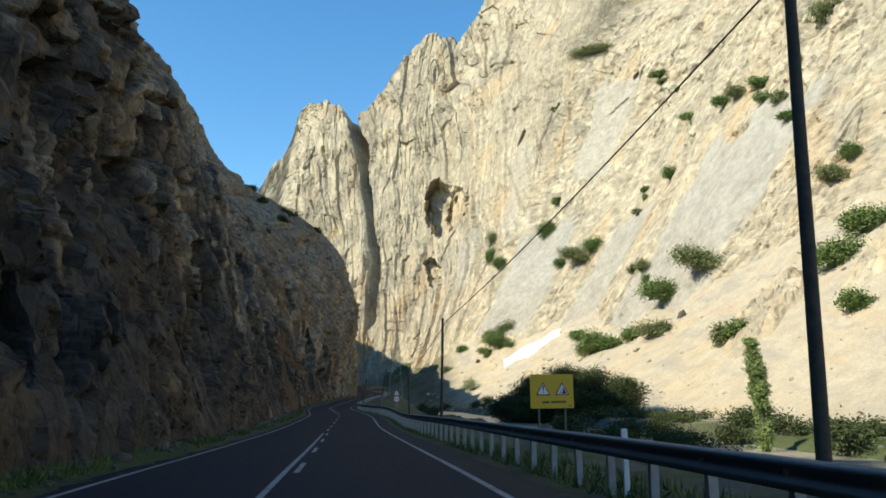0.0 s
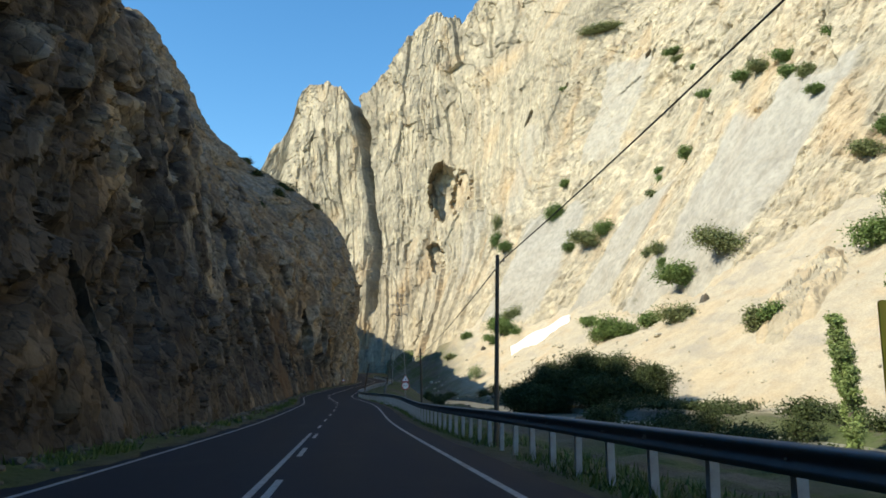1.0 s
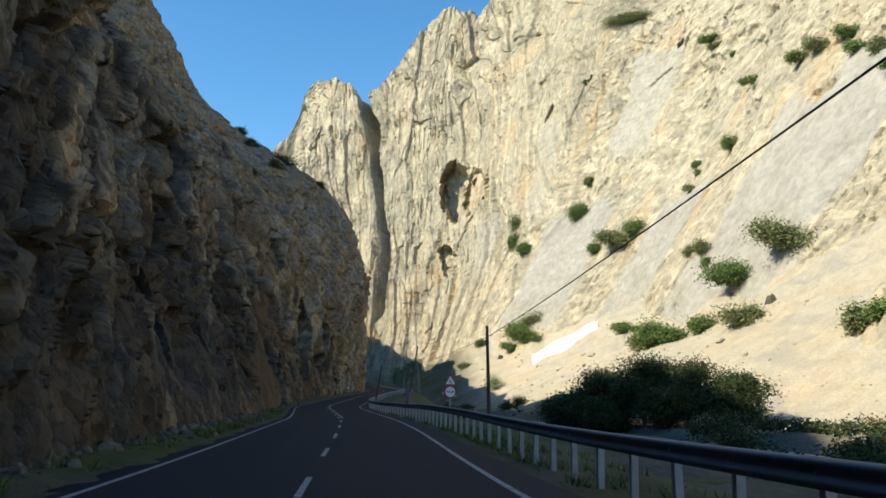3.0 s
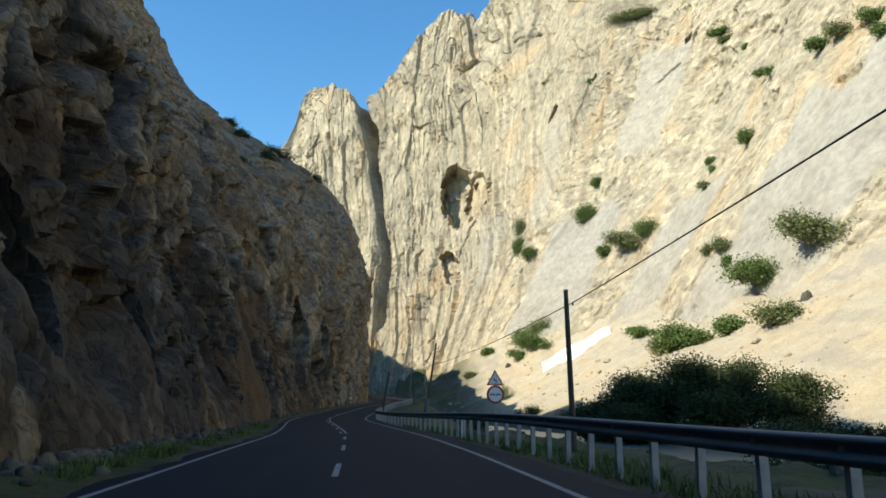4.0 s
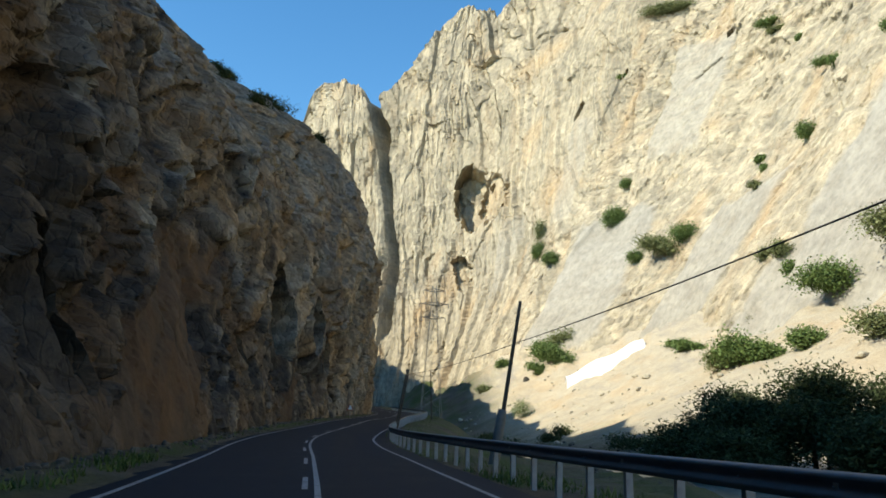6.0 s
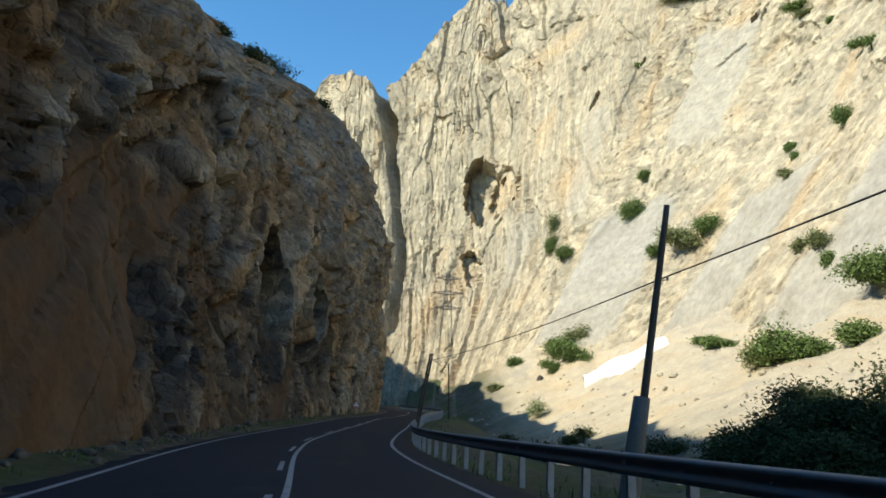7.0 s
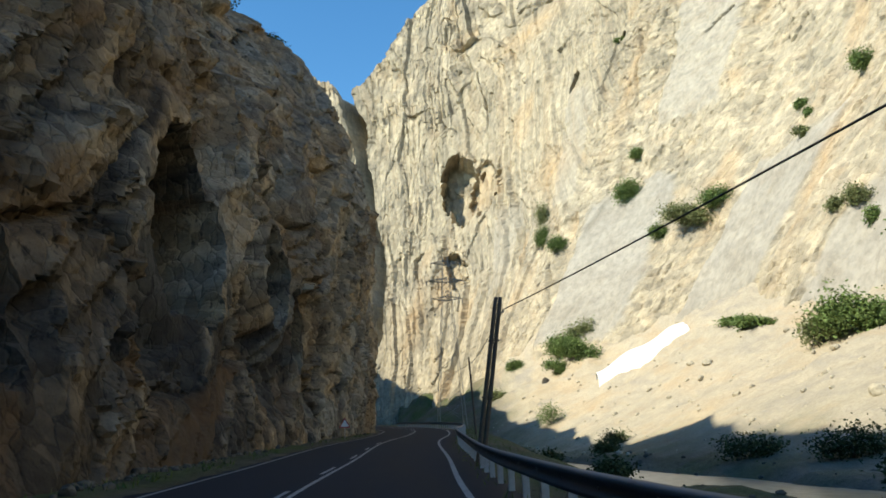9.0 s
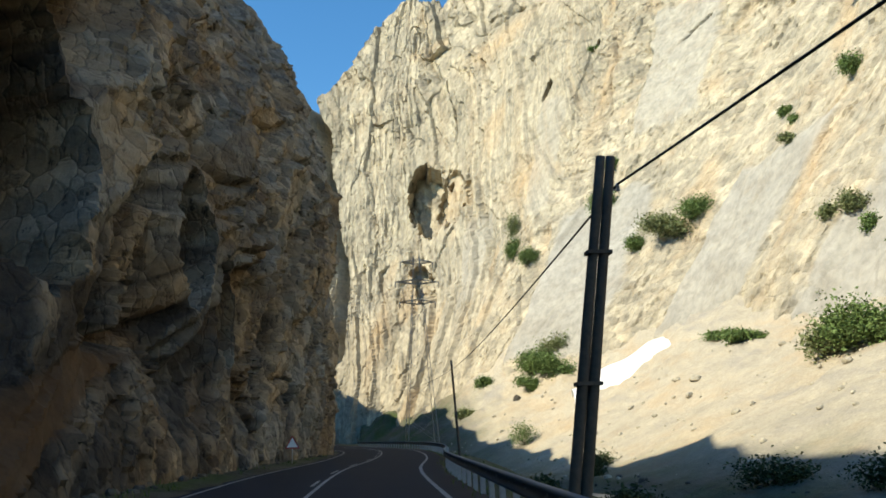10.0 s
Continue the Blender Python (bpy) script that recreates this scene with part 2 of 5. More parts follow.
def ground_material():
    m, t, p = make_mat("scree_and_soil")
    xyz = coords(t)
    n1, n2, n3 = noise_tex(t, xyz, 0.03, 5, 0.6), noise_tex(t, xyz, 0.22, 7, 0.7), noise_tex(t, xyz, 2.2, 8, 0.75)
    col = ramp(t, n1, [(0.36, (0.39, 0.345, 0.262)), (0.5, (0.455, 0.395, 0.295)), (0.60, (0.475, 0.37, 0.235))])
    col = mix(t, col, ramp(t, n2, [(0.35, (0.33, 0.295, 0.235)), (0.6, (0.495, 0.44, 0.335))]), 0.5)
    n4 = noise_tex(t, coords(t, (1.0, 0.35, 1.0), (0, 0, 0.35)), 0.10, 6, 0.65)
    col = mix(t, col, (0.45, 0.325, 0.195), ramp(t, n4, [(0.52, (0.0,)), (0.68, (0.5,))]))
    col = mix(t, col, (0.31, 0.285, 0.245), ramp(t, n4, [(0.34, (0.7,)), (0.46, (0.0,))]))
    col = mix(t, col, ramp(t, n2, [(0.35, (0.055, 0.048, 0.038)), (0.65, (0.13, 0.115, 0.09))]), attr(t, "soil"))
    green = mix(t, (0.04, 0.062, 0.018), (0.10, 0.125, 0.045), n3)
    g = t.nodes.new("ShaderNodeMath")
    g.operation = "MULTIPLY"
    t.links.new(attr(t, "grass"), g.inputs[0])
    t.links.new(ramp(t, n2, [(0.34, (0.0,)), (0.46, (1.0,))]), g.inputs[1])
    col = mix(t, col, green, g.outputs[0])
    col = mix(t, col, mix(t, (0.11, 0.108, 0.10), (0.21, 0.205, 0.185), n3), attr(t, "gravel"))
    col = mix(t, col, ramp(t, n3, [(0.3, (0.6, 0.6, 0.6)), (0.6, (1.05, 1.05, 1.05))]), 0.7, "MULTIPLY")
    t.links.new(col, p.inputs["Base Color"])
    p.inputs["Roughness"].default_value = 0.95
    p.inputs["Specular IOR Level"].default_value = 0.15
    bump(t, p, [(n2, 0.8), (n3, 0.12)])
    return m


def asphalt_material():
    m, t, p = make_mat("asphalt")
    xyz = coords(t)
    lanes = coords(t, (1.0, 0.04, 1.0))
    a, b, c = noise_tex(t, xyz, 60, 3, 0.7), noise_tex(t, lanes, 0.9, 5, 0.6), noise_tex(t, xyz, 0.35, 5, 0.6)
    col = ramp(t, b, [(0.35, (0.0115, 0.0150, 0.0235)), (0.65, (0.019, 0.0235, 0.035))])
    col = mix(t, col, (0.028, 0.030, 0.036), ramp(t, c, [(0.55, (0.0,)), (0.75, (0.6,))]))
    col = mix(t, col, ramp(t, a, [(0.3, (0.6, 0.6, 0.6)), (0.7, (1.3, 1.3, 1.3))]), 0.7, "MULTIPLY")
    t.links.new(col, p.inputs["Base Color"])
    t.links.new(ramp(t, b, [(0.3, (0.8,)), (0.7, (0.95,))]), p.inputs["Roughness"])
    p.inputs["Specular IOR Level"].default_value = 0.12
    bump(t, p, [(a, 0.004)])
    return m


def leaf_material(name, c1, c2):
    m, t, p = make_mat(name)
    geo = t.nodes.new("ShaderNodeNewGeometry")
    col = ramp(t, geo.outputs["Random Per Island"], [(0.0, c1), (0.6, tuple((a + b) / 2 for a, b in zip(c1, c2))), (1.0, c2)])
    big = noise_tex(t, coords(t), 0.9, 3, 0.5)
    col = mix(t, col, ramp(t, big, [(0.35, (0.7, 0.7, 0.7)), (0.65, (1.2, 1.2, 1.1))]), 0.8, "MULTIPLY")
    t.links.new(col, p.inputs["Base Color"])
    p.inputs["Roughness"].default_value = 0.75
    p.inputs["Specular IOR Level"].default_value = 0.2
    return m


WALL_ROCK = rock_material("pale_limestone", (0.475, 0.415, 0.305), (0.33, 0.30, 0.235), (0.46, 0.33, 0.19), (0.355, 0.34, 0.30), (0.17, 0.15, 0.12), 46.0, 2.6, 0.3, 0.3, 0.3, 4.2, 0.5, 0.3, 0.2, 0.2)
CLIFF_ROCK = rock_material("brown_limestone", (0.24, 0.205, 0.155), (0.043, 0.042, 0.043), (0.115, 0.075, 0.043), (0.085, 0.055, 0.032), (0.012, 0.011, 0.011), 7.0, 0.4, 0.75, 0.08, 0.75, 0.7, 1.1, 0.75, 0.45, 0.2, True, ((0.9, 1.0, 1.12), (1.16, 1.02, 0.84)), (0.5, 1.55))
GROUND = ground_material()
ASPHALT = asphalt_material()
LINE = plain_material("worn_road_paint", (0.26, 0.265, 0.27), 0.75, 0, 0.45, 14.0, 0.001, (0.09, 0.09, 0.095))
STEEL = plain_material("galvanised_steel", (0.34, 0.35, 0.36), 0.55, 0.3, 0.2, 5.0, 0.001, (0.26, 0.25, 0.24))
RAIL_STEEL = plain_material("weathered_rail_steel", (0.16, 0.163, 0.17), 0.62, 0.6, 0.2, 4.0, 0.001, (0.20, 0.19, 0.18))
DARK_STEEL = plain_material("dull_lattice_steel", (0.13, 0.12, 0.11), 0.6, 0.3, 0.2, 3.0, 0)
MAST_STEEL = plain_material("weathered_mast_steel", (0.30, 0.285, 0.255), 0.65, 0.2, 0.2, 3.0, 0)
WOOD = plain_material("tarred_pole_wood", (0.085, 0.065, 0.048), 0.85, 0, 0.35, 9.0, 0.004, (0.05, 0.04, 0.032))
BARK = plain_material("grey_brown_bark", (0.12, 0.095, 0.07), 0.9, 0, 0.35, 6.0, 0.01)
CONCRETE = plain_material("stained_concrete", (0.125, 0.12, 0.11), 0.9, 0, 0.2, 6.0, 0.004, (0.10, 0.095, 0.085))
CABLE = plain_material("black_cable", (0.025, 0.025, 0.025), 0.6, 0, 0.1, 10.0, 0)
SIGN_YELLOW = plain_material("sign_yellow", (0.70, 0.43, 0.02), 0.5, 0, 0.06, 3.0, 0, (0.62, 0.37, 0.02))
SIGN_WHITE = plain_material("sign_white", (0.74, 0.75, 0.77), 0.5, 0, 0.05, 3.0, 0, (0.62, 0.63, 0.65))
SIGN_RED = plain_material("sign_red", (0.33, 0.022, 0.04), 0.5, 0, 0.1, 3.0, 0)
SIGN_BLACK = plain_material("sign_black", (0.02, 0.02, 0.022), 0.5, 0, 0.1, 3.0, 0)
SNOW = plain_material("old_snow", (0.78, 0.785, 0.78), 0.7, 0, 0.06, 0.5, 0.2, (0.64, 0.63, 0.59))
LEAF_DARK = leaf_material("dark_leaves", (0.032, 0.046, 0.018), (0.082, 0.105, 0.042))
LEAF_LIGHT = leaf_material("bright_leaves", (0.075, 0.125, 0.035), (0.17, 0.235, 0.085))
LEAF_POPLAR = leaf_material("poplar_leaves", (0.15, 0.21, 0.07), (0.29, 0.36, 0.15))
LEAF_DRY = leaf_material("dry_shrub_leaves", (0.11, 0.135, 0.055), (0.23, 0.25, 0.125))
GRASS = leaf_material("verge_grass", (0.045, 0.085, 0.018), (0.12, 0.16, 0.05))
PALE_STONE = rock_material("pale_stone", (0.50, 0.45, 0.35), (0.36, 0.33, 0.26), (0.45, 0.34, 0.2), (0.45, 0.4, 0.32), (0.2, 0.18, 0.15), 3.0, 0.4, 0.0)
STONE = rock_material("loose_stone", (0.15, 0.138, 0.115), (0.065, 0.062, 0.058), (0.2, 0.14, 0.08), (0.25, 0.23, 0.2), (0.06, 0.055, 0.05), 2.0, 0.3, 0.0)


def water_material():
    m, t, p = make_mat("river_water")
    n = noise_tex(t, coords(t, (1, 0.5, 1)), 0.9, 5, 0.6)
    t.links.new(ramp(t, n, [(0.4, (0.15, 0.145, 0.115)), (0.62, (0.30, 0.29, 0.24))]), p.inputs["Base Color"])
    p.inputs["Roughness"].default_value = 0.3
    bump(t, p, [(n, 0.12)])
    return m


WATER = water_material()


# ---- mesh helpers ----
def mesh_from_arrays(name, verts, faces, material, floats=None, smooth=True):
    """verts (n, 3), faces (m, k) arrays."""
    me = bpy.data.meshes.new(name)
    verts, faces = np.asarray(verts, np.float32), np.asarray(faces, np.int32)
    k = faces.shape[1]
    me.vertices.add(len(verts))
    me.vertices.foreach_set("co", verts.ravel())
    me.loops.add(faces.size)
    me.loops.foreach_set("vertex_index", faces.ravel())
    me.polygons.add(len(faces))
    me.polygons.foreach_set("loop_start", np.arange(0, faces.size, k, dtype=np.int32))
    me.polygons.foreach_set("use_smooth", np.full(len(faces), smooth))
    for key, values in (floats or {}).items():
        a = me.attributes.new(key, "FLOAT", "POINT")
        a.data.foreach_set("value", np.asarray(values, np.float32).ravel())
    me.materials.append(material)
    me.update(calc_edges=True)
    me.validate()
    return me


def grid_faces(n, m):
    i = np.arange(n * m).reshape(n, m)
    return np.stack([i[:-1, :-1], i[1:, :-1], i[1:, 1:], i[:-1, 1:]], -1).reshape(-1, 4)


def part(name, bm, material, parent=None, label=""):
    """Links a bmesh as one mesh object under a thing or a part."""
    me = bpy.data.meshes.new(name)
    bm.to_mesh(me)
    bm.free()
    me.materials.append(material)
    ob = new(name, me)
    if parent:
        ob.parent = parent
    if label:
        ob["label"] = label
    return ob


def box(bm, cx, cy, cz, sx, sy, sz, m=None, bev=0.0):
    r = bmesh.ops.create_cube(bm, size=1.0, matrix=(m or Matrix.Identity(4)) @ Matrix.Translation((cx, cy, cz)) @ Matrix.Diagonal((sx, sy, sz, 1)))
    if bev:
        edges = list({e for v in r["verts"] for e in v.link_edges})
        bmesh.ops.bevel(bm, geom=edges, offset=bev, segments=2, affect="EDGES")


def rod(bm, p0, p1, r0, r1=None, sides=10, rings=1, wobble=0.0):
    """A tapered round bar between two points, with slight unevenness."""
    p0, p1 = Vector(p0), Vector(p1)
    r1 = r0 if r1 is None else r1
    q = (p1 - p0).to_track_quat("Z", "Y")
    loops = []
    for k in range(rings + 1):
        u = k / rings
        c = p0.lerp(p1, u)
        row = []
        for j in range(sides):
            a = 2 * math.pi * j / sides
            rr = (r0 + (r1 - r0) * u) * (1 + wobble * noise.noise(Vector((math.cos(a), math.sin(a), u * 7 + p0.x))))
            row.append(bm.verts.new(c + q @ Vector((rr * math.cos(a), rr * math.sin(a), 0))))
        loops.append(row)
    for lo, hi in zip(loops, loops[1:]):
        for j in range(sides):
            f = bm.faces.new((lo[j], lo[(j + 1) % sides], hi[(j + 1) % sides], hi[j]))
            f.smooth = True
    bm.faces.new(list(reversed(loops[0])))
    bm.faces.new(loops[-1])


# ---- the great wall across the river ----
def soften(a, k):
    """Spread the steps between blocks a little along and up a cliff."""
    if min(a.shape) < 3:
        return a
    for axis in (0, 1):
        for _ in range(k if axis == 0 else 1):
            a = 0.25 * np.roll(a, 1, axis) + 0.5 * a + 0.25 * np.roll(a, -1, axis)
    return a


seam_s = smooth_curve([30, 64, 80, 112, 144, 178, 214, 244, 290], [213, 211, 208, 198, 185, 171, 158, 146, 128])


def segment_distance(s, z, s0, z0, s1, z1):
    ds, dz = s1 - s0, z1 - z0
    k = np.clip(((s - s0) * ds + (z - z0) * dz) / (ds * ds + dz * dz), 0, 1)
    return np.hypot(s - s0 - k * ds, z - z0 - k * dz)


def wall_shape(s, z):
    """Places and rock masks of the great wall at arc lengths s and heights z."""
    tx, ty = wall_px(s + 25) - wall_px(s - 25), wall_py(s + 25) - wall_py(s - 25)
    ln = np.hypot(tx, ty)
    tx, ty = tx / ln, ty / ln
    nx, ny = -ty, tx                                   # away from the river
    flip = np.where(nx * 0.6 + ny * 0.8 < 0, -1, 1)
    nx, ny = nx * flip, ny * flip
    right = step(s_at_knot(6), s_at_knot(10), s)       # 0 at the towers, 1 on the long face
    cot = 0.30 + 0.22 * right
    back = cot * z + 0.30 * np.maximum(z - 215, 0) * (0.4 + 0.6 * right)
    # the first tower stands forward of the next one, with a sharp dark flank between them
    wander = 1.3 * perlin(z / 20, 3.1, 0.1) + 1.0 * perlin(z / 6, 3.1, 0.7)
    sg = seam_s(z) + wander
    wide = 7.2 + 2.6 * perlin(z / 26, 8.3, 0.4) - 2.4 * (1 - step(50, 100, z))
    tower = step(48, 66, z) * step(100, 125, s)
    shelf = (4 * (1 - step(sg - 6, sg + 6, s)) - 26 * step(sg - 0.5, sg + 0.5, s) * (1 - step(sg + wide - 0.6, sg + wide + 0.6, s))) * tower
    s2 = s - 0.8 * shelf                                     # length along the folded surface
    # beds stand nearly upright on the towers and lean over the low slabs of the long face
    lean = -0.28 * z * (1 - right) + right * (0.35 * np.minimum(z, 95) - 0.25 * np.maximum(z - 95, 0))
    u = s2 - lean + 4 * perlin(s2 / 60, z / 60, 2.5) + 1.6 * perlin(s2 / 22, z / 40, 7.7)
    slab = np.zeros(np.broadcast(s, z).shape)
    for s0, z0, ws_, hs, slant, keep in SLABS:
        a = np.abs((s - s0 - (z - z0) * slant) / ws_ + 0.16 * perlin(s / 11, z / 11, 5.5) + 0.06 * perlin(s / 3, z / 3, 5.1))
        b = np.abs((z - z0) / hs + 0.22 * perlin(s / 15, z / 15, 9.5) + 0.06 * perlin(s / 3, z / 3, 9.1))
        slab = np.maximum(slab, keep * (1 - step(0.86, 1.0, np.maximum(a, b))))
    rough = 1 - 0.9 * slab
    worn = 0.35 + 0.65 * step(-0.15, 0.45, fbm(s2 / 24, z / 34, 4.9, 3))       # broken here, smooth there
    left = (1 - right) * (1 - 0.75 * step(sg - 2, sg - 0.5, s) * (1 - step(sg + wide, sg + wide + 1.5, s)) * tower)
    high = 0.45 + 0.55 * step(95, 165, z + 35 * perlin(s / 40, z / 40, 6.1))
    crag = right * rough * high * (1 + 0.7 * step(510, 570, s))
    disp = 7 * fbm(s / 95, z / 120, 0.3, 3) * (0.6 + 0.4 * right)
    # upright plates of uneven width on the towers, broken across, with narrow joints
    w1, w2 = perlin(u / 20, z / 45, 3.3), perlin(u / 8, z / 20, 3.3)
    f0, g0 = blocks(u / 24, z / 120 + 0.5 * w1, 13, 1.4, 0.25, 0.04)
    f1, g1 = blocks(u / 9 + 0.06 * w2, z / 52 + 0.6 * w1, 1, 1.3, 0.3, 0.05)
    f2, g2 = blocks(u / 3.6 + 0.08 * w2, z / 21 + 0.6 * w2, 2, 1.4, 0.4, 0.08)
    f3, g3 = blocks(u / 1.6, z / 8 + 0.6 * perlin(u / 4, z / 8, 6.3), 3, 1.4, 0.6, 0.12)
    disp = disp + ((2.7 * f0 - 0.2 * g0) + (1.9 * f1 - 0.4 * g1) + ((1.5 * f2 - 0.5 * g2) + (0.85 * f3 - 0.3 * g3)) * worn) * left
    # sheets of rock lying over one another on the long face
    h0, j0 = blocks(u / 30 + 0.25 * w1, z / 75 + 0.5 * w1, 14, 0.7, 0.2, 0.05)
    h0 = soften(h0, 3)
    disp = disp + (2.6 * h0 - 0.25 * j0) * right * (0.35 + 0.65 * rough) + 1.5 * slab * right
    # broken crags between and above the slabs
    c1, k1 = blocks(u / 12, z / 21 + 0.5 * w1, 8, 1.2, 1.0, 0.08)
    c1 = soften(c1, 1)
    c2, k2 = blocks(u / 5.2, z / 9 + 0.5 * w2, 9, 1.3, 1.0, 0.10)
    c3, k3 = blocks(u / 2.3, z / 4.2 + 0.5 * perlin(u / 4, z / 4, 5.9), 10, 1.3, 1.0, 0.14)
    disp = disp + (1.8 * c1 - 0.6 * k1) * (0.2 * right + 0.8 * crag) + ((1.2 * c2 - 0.45 * k2) + (0.65 * c3 - 0.22 * k3)) * crag * (0.35 + 0.65 * worn)
    grit = fbm(s2 / 4.2, z / (6.5 - 2 * right), 3.5, 4, 0.62)
    disp = disp + (0.8 - 0.2 * right) * grit * (0.12 + 0.88 * rough) * (0.45 + 0.55 * worn)
    ledge = perlin(u / 16, (z - 0.4 * s) / 9, 4.4)
    disp = disp + 0.8 * step(0.1, 0.2, ledge) * crag
    sw, zw = s + 1.8 * perlin(z / 9, s / 9, 1.9) + 0.7 * perlin(z / 2.6, s / 3, 5.9), z + 1.2 * perlin(s / 5, z / 5, 2.4)
    uneven = 0.65 + 0.5 * perlin(s / 4, z / 8, 6.6)
    for s0, z0, s1, z1, w, deep in RIFTS:
        disp = disp - deep * np.exp(-((segment_distance(sw, zw, s0, z0, s1, z1) / w) ** 2)) * uneven
    disp = disp + shelf
    # caves and slots, deeper towards the far side
    burrow = np.zeros(slab.shape)
    ragged = 0.4 * perlin(s / 5.5, z / 7, 1.1) + 0.28 * perlin(s / 2, z / 3, 1.7)
    for s0, z0, w, h, slant, depth in CAVES:
        q = ((s - s0 - slant * (z - z0)) / w) ** 2 + ((z - z0) / h) ** 2 + ragged
        burrow = burrow + depth * (1 - step(0.72, 1.08, q))
    disp = disp - burrow
    ochre = 0.45 * step(0.35, 0.75, fbm(s2 / 22, z / 40, 12.5, 3)) * (1 - slab)
    for s0, z0, w, h in OCHRE:
        ochre = np.maximum(ochre, 0.9 * np.exp(-(((s - s0) / w) ** 2 + ((z - z0) / h) ** 2)) * (0.5 + 0.8 * np.abs(perlin(s / 5, z / 9, 2.2))))
    back = back - disp
    tone = 0.52 + (0.2 * f1 + 0.22 * f2 + 0.22 * f3 - 0.2 * g2) * (1 - right) + (0.2 * c1 + 0.25 * c2 + 0.2 * c3 - 0.15 * k2) * right * rough
    drift = -1.0 * burrow
    return (wall_px(s) + nx * back + tx * drift, wall_py(s) + ny * back + ty * drift, z + 0 * s, u - 0.9 * (disp - 0.2 * shelf),
            slab, np.clip(ochre, 0, 1), np.clip(tone, 0, 1))


# place along the wall, height, half width, half height, slant, depth
CAVES = [(254, 137, 10.5, 24, -0.3, 15), (270, 131, 11, 17, -0.3, 4), (262, 86, 5, 12, -0.4, 5), (325, 165, 2.0, 5.5, 0.0, 6), (268, 139, 1.5, 3, 0, 4), (277, 124, 1.5, 4, 0, 4), (357, 180, 1.7, 2.6, 0.0, 4), (421, 183, 1.8, 3.0, 0.0, 4)]
# narrow joints: from, to, half width, depth
RIFTS = [(252, 100, 249, 84, 1.1, 4), (249, 84, 249, 68, 1.0, 3.5), (249, 68, 255, 38, 0.9, 3), (258, 95, 270, 76, 1.6, 4), (349, 70, 371, 41, 1.0, 6), (346, 53, 354, 41, 0.8, 3),
         (217, 294, 235, 246, 1.7, 6), (235, 246, 250, 204, 1.5, 5), (229, 246, 241, 214, 1.6, 5), (270, 162, 284, 120, 0.9, 2), (241, 156, 252, 112, 0.9, 2), (183, 258, 204, 208, 1.0, 3),
         (160, 170, 164, 142, 1.2, 4), (132, 214, 140, 181, 1.2, 4), (263, 241, 280, 240, 1.6, 4), (280, 240, 296, 228, 1.2, 3), (411, 161, 422, 167, 0.7, 3), (552, 53, 562, 50, 0.35, 1), (562, 50, 568, 42, 0.35, 1),
         (366, 112, 388, 112, 0.6, 1.2), (372, 176, 380, 128, 0.9, 2), (200, 190, 226, 104, 0.7, 2), (226, 104, 241, 50, 0.7, 2), (300, 70, 324, 40, 0.8, 2), (110, 238, 118, 205, 1.1, 3)]
OCHRE = [(268, 130, 8, 15), (278, 222, 16, 10), (372, 152, 5, 32), (414, 186, 9, 6), (545, 100, 7, 30), (330, 120, 14, 12), (490, 70, 5, 24), (240, 62, 5, 20)]
SLABS = [(395, 64, 24, 33, 0.05, 1.0), (464, 58, 18, 28, 0.35, 0.9), (551, 62, 35, 42, 0.45, 1.0), (412, 152, 17, 34, -0.1, 0.75), (340, 130, 10, 30, -0.2, 0.5), (300, 90, 9, 24, -0.2, 0.5)]
wall_top = smooth_curve([0, 60, 80, 88, 92, 105, 120, 132, 142, 149, 158, 168, 175, 183, 190, 204, 218, 226, 232, 236, 241, 246, 260, 300, 411, 576, 1047],
                        [80, 150, 204, 224, 252, 266, 263, 256, 246, 234, 243, 264, 289, 309, 314, 308, 301, 296, 287, 300, 313, 328, 370, 405, 430, 400, 330])


def build_great_wall():
    m = 400
    s = np.concatenate([np.arange(2, 110, 2.0), np.arange(110, 300, 0.45), np.arange(300, 620, 0.6), np.arange(620, WALL_LENGTH - 2, 2.5)])[:, None]
    n = len(s)
    v = np.linspace(0, 1, m)[None, :]
    top = wall_top(s) + 2.4 * ridged(s / 9, 0.4, 0.9, 3) + 2.5 * perlin(s / 3, 0.2, 0.3)
    z = -8 + (top + 8) * np.minimum(v / 0.93, 1)
    x, y, zz, u, slab, ochre, tone = wall_shape(s, z)
    over = np.maximum(v - 0.93, 0) / 0.07              # the back of the crest
    x, y, zz = x + 60 * over, y + 110 * over, zz - 60 * over
    verts = np.stack([x, y, zz], -1).reshape(-1, 3)
    me = mesh_from_arrays("canyon_wall", verts, grid_faces(n, m), WALL_ROCK,
                          {"strata": u / 1.0, "rise": z * (1 + 5 * step(s_at_knot(6), s_at_knot(9), s)) + 0 * u, "slab": slab, "ochre": ochre, "tone": tone}, smooth=False)
    tagged(new("canyon_wall", me), "sunlit pale limestone canyon wall with steep bedding", "cliff", kind="structure")


build_great_wall()


# ---- the shaded cliff beside the road ----
ridge_back = smooth_curve([0, 15, 30, 38, 47, 52, 59, 66, 75, 83, 90, 102, 120, 150], [-0.7, -0.7, 0.1, 3.0, 9.1, 15.0, 27.0, 36.5, 44.0, 46.5, 51.0, 58.5, 74.5, 99.0])
near_back = smooth_curve([0, 10, 26, 40, 60, 100, 150], [0.0, 3.6, 8.5, 20.0, 40.0, 74.0, 112.0])


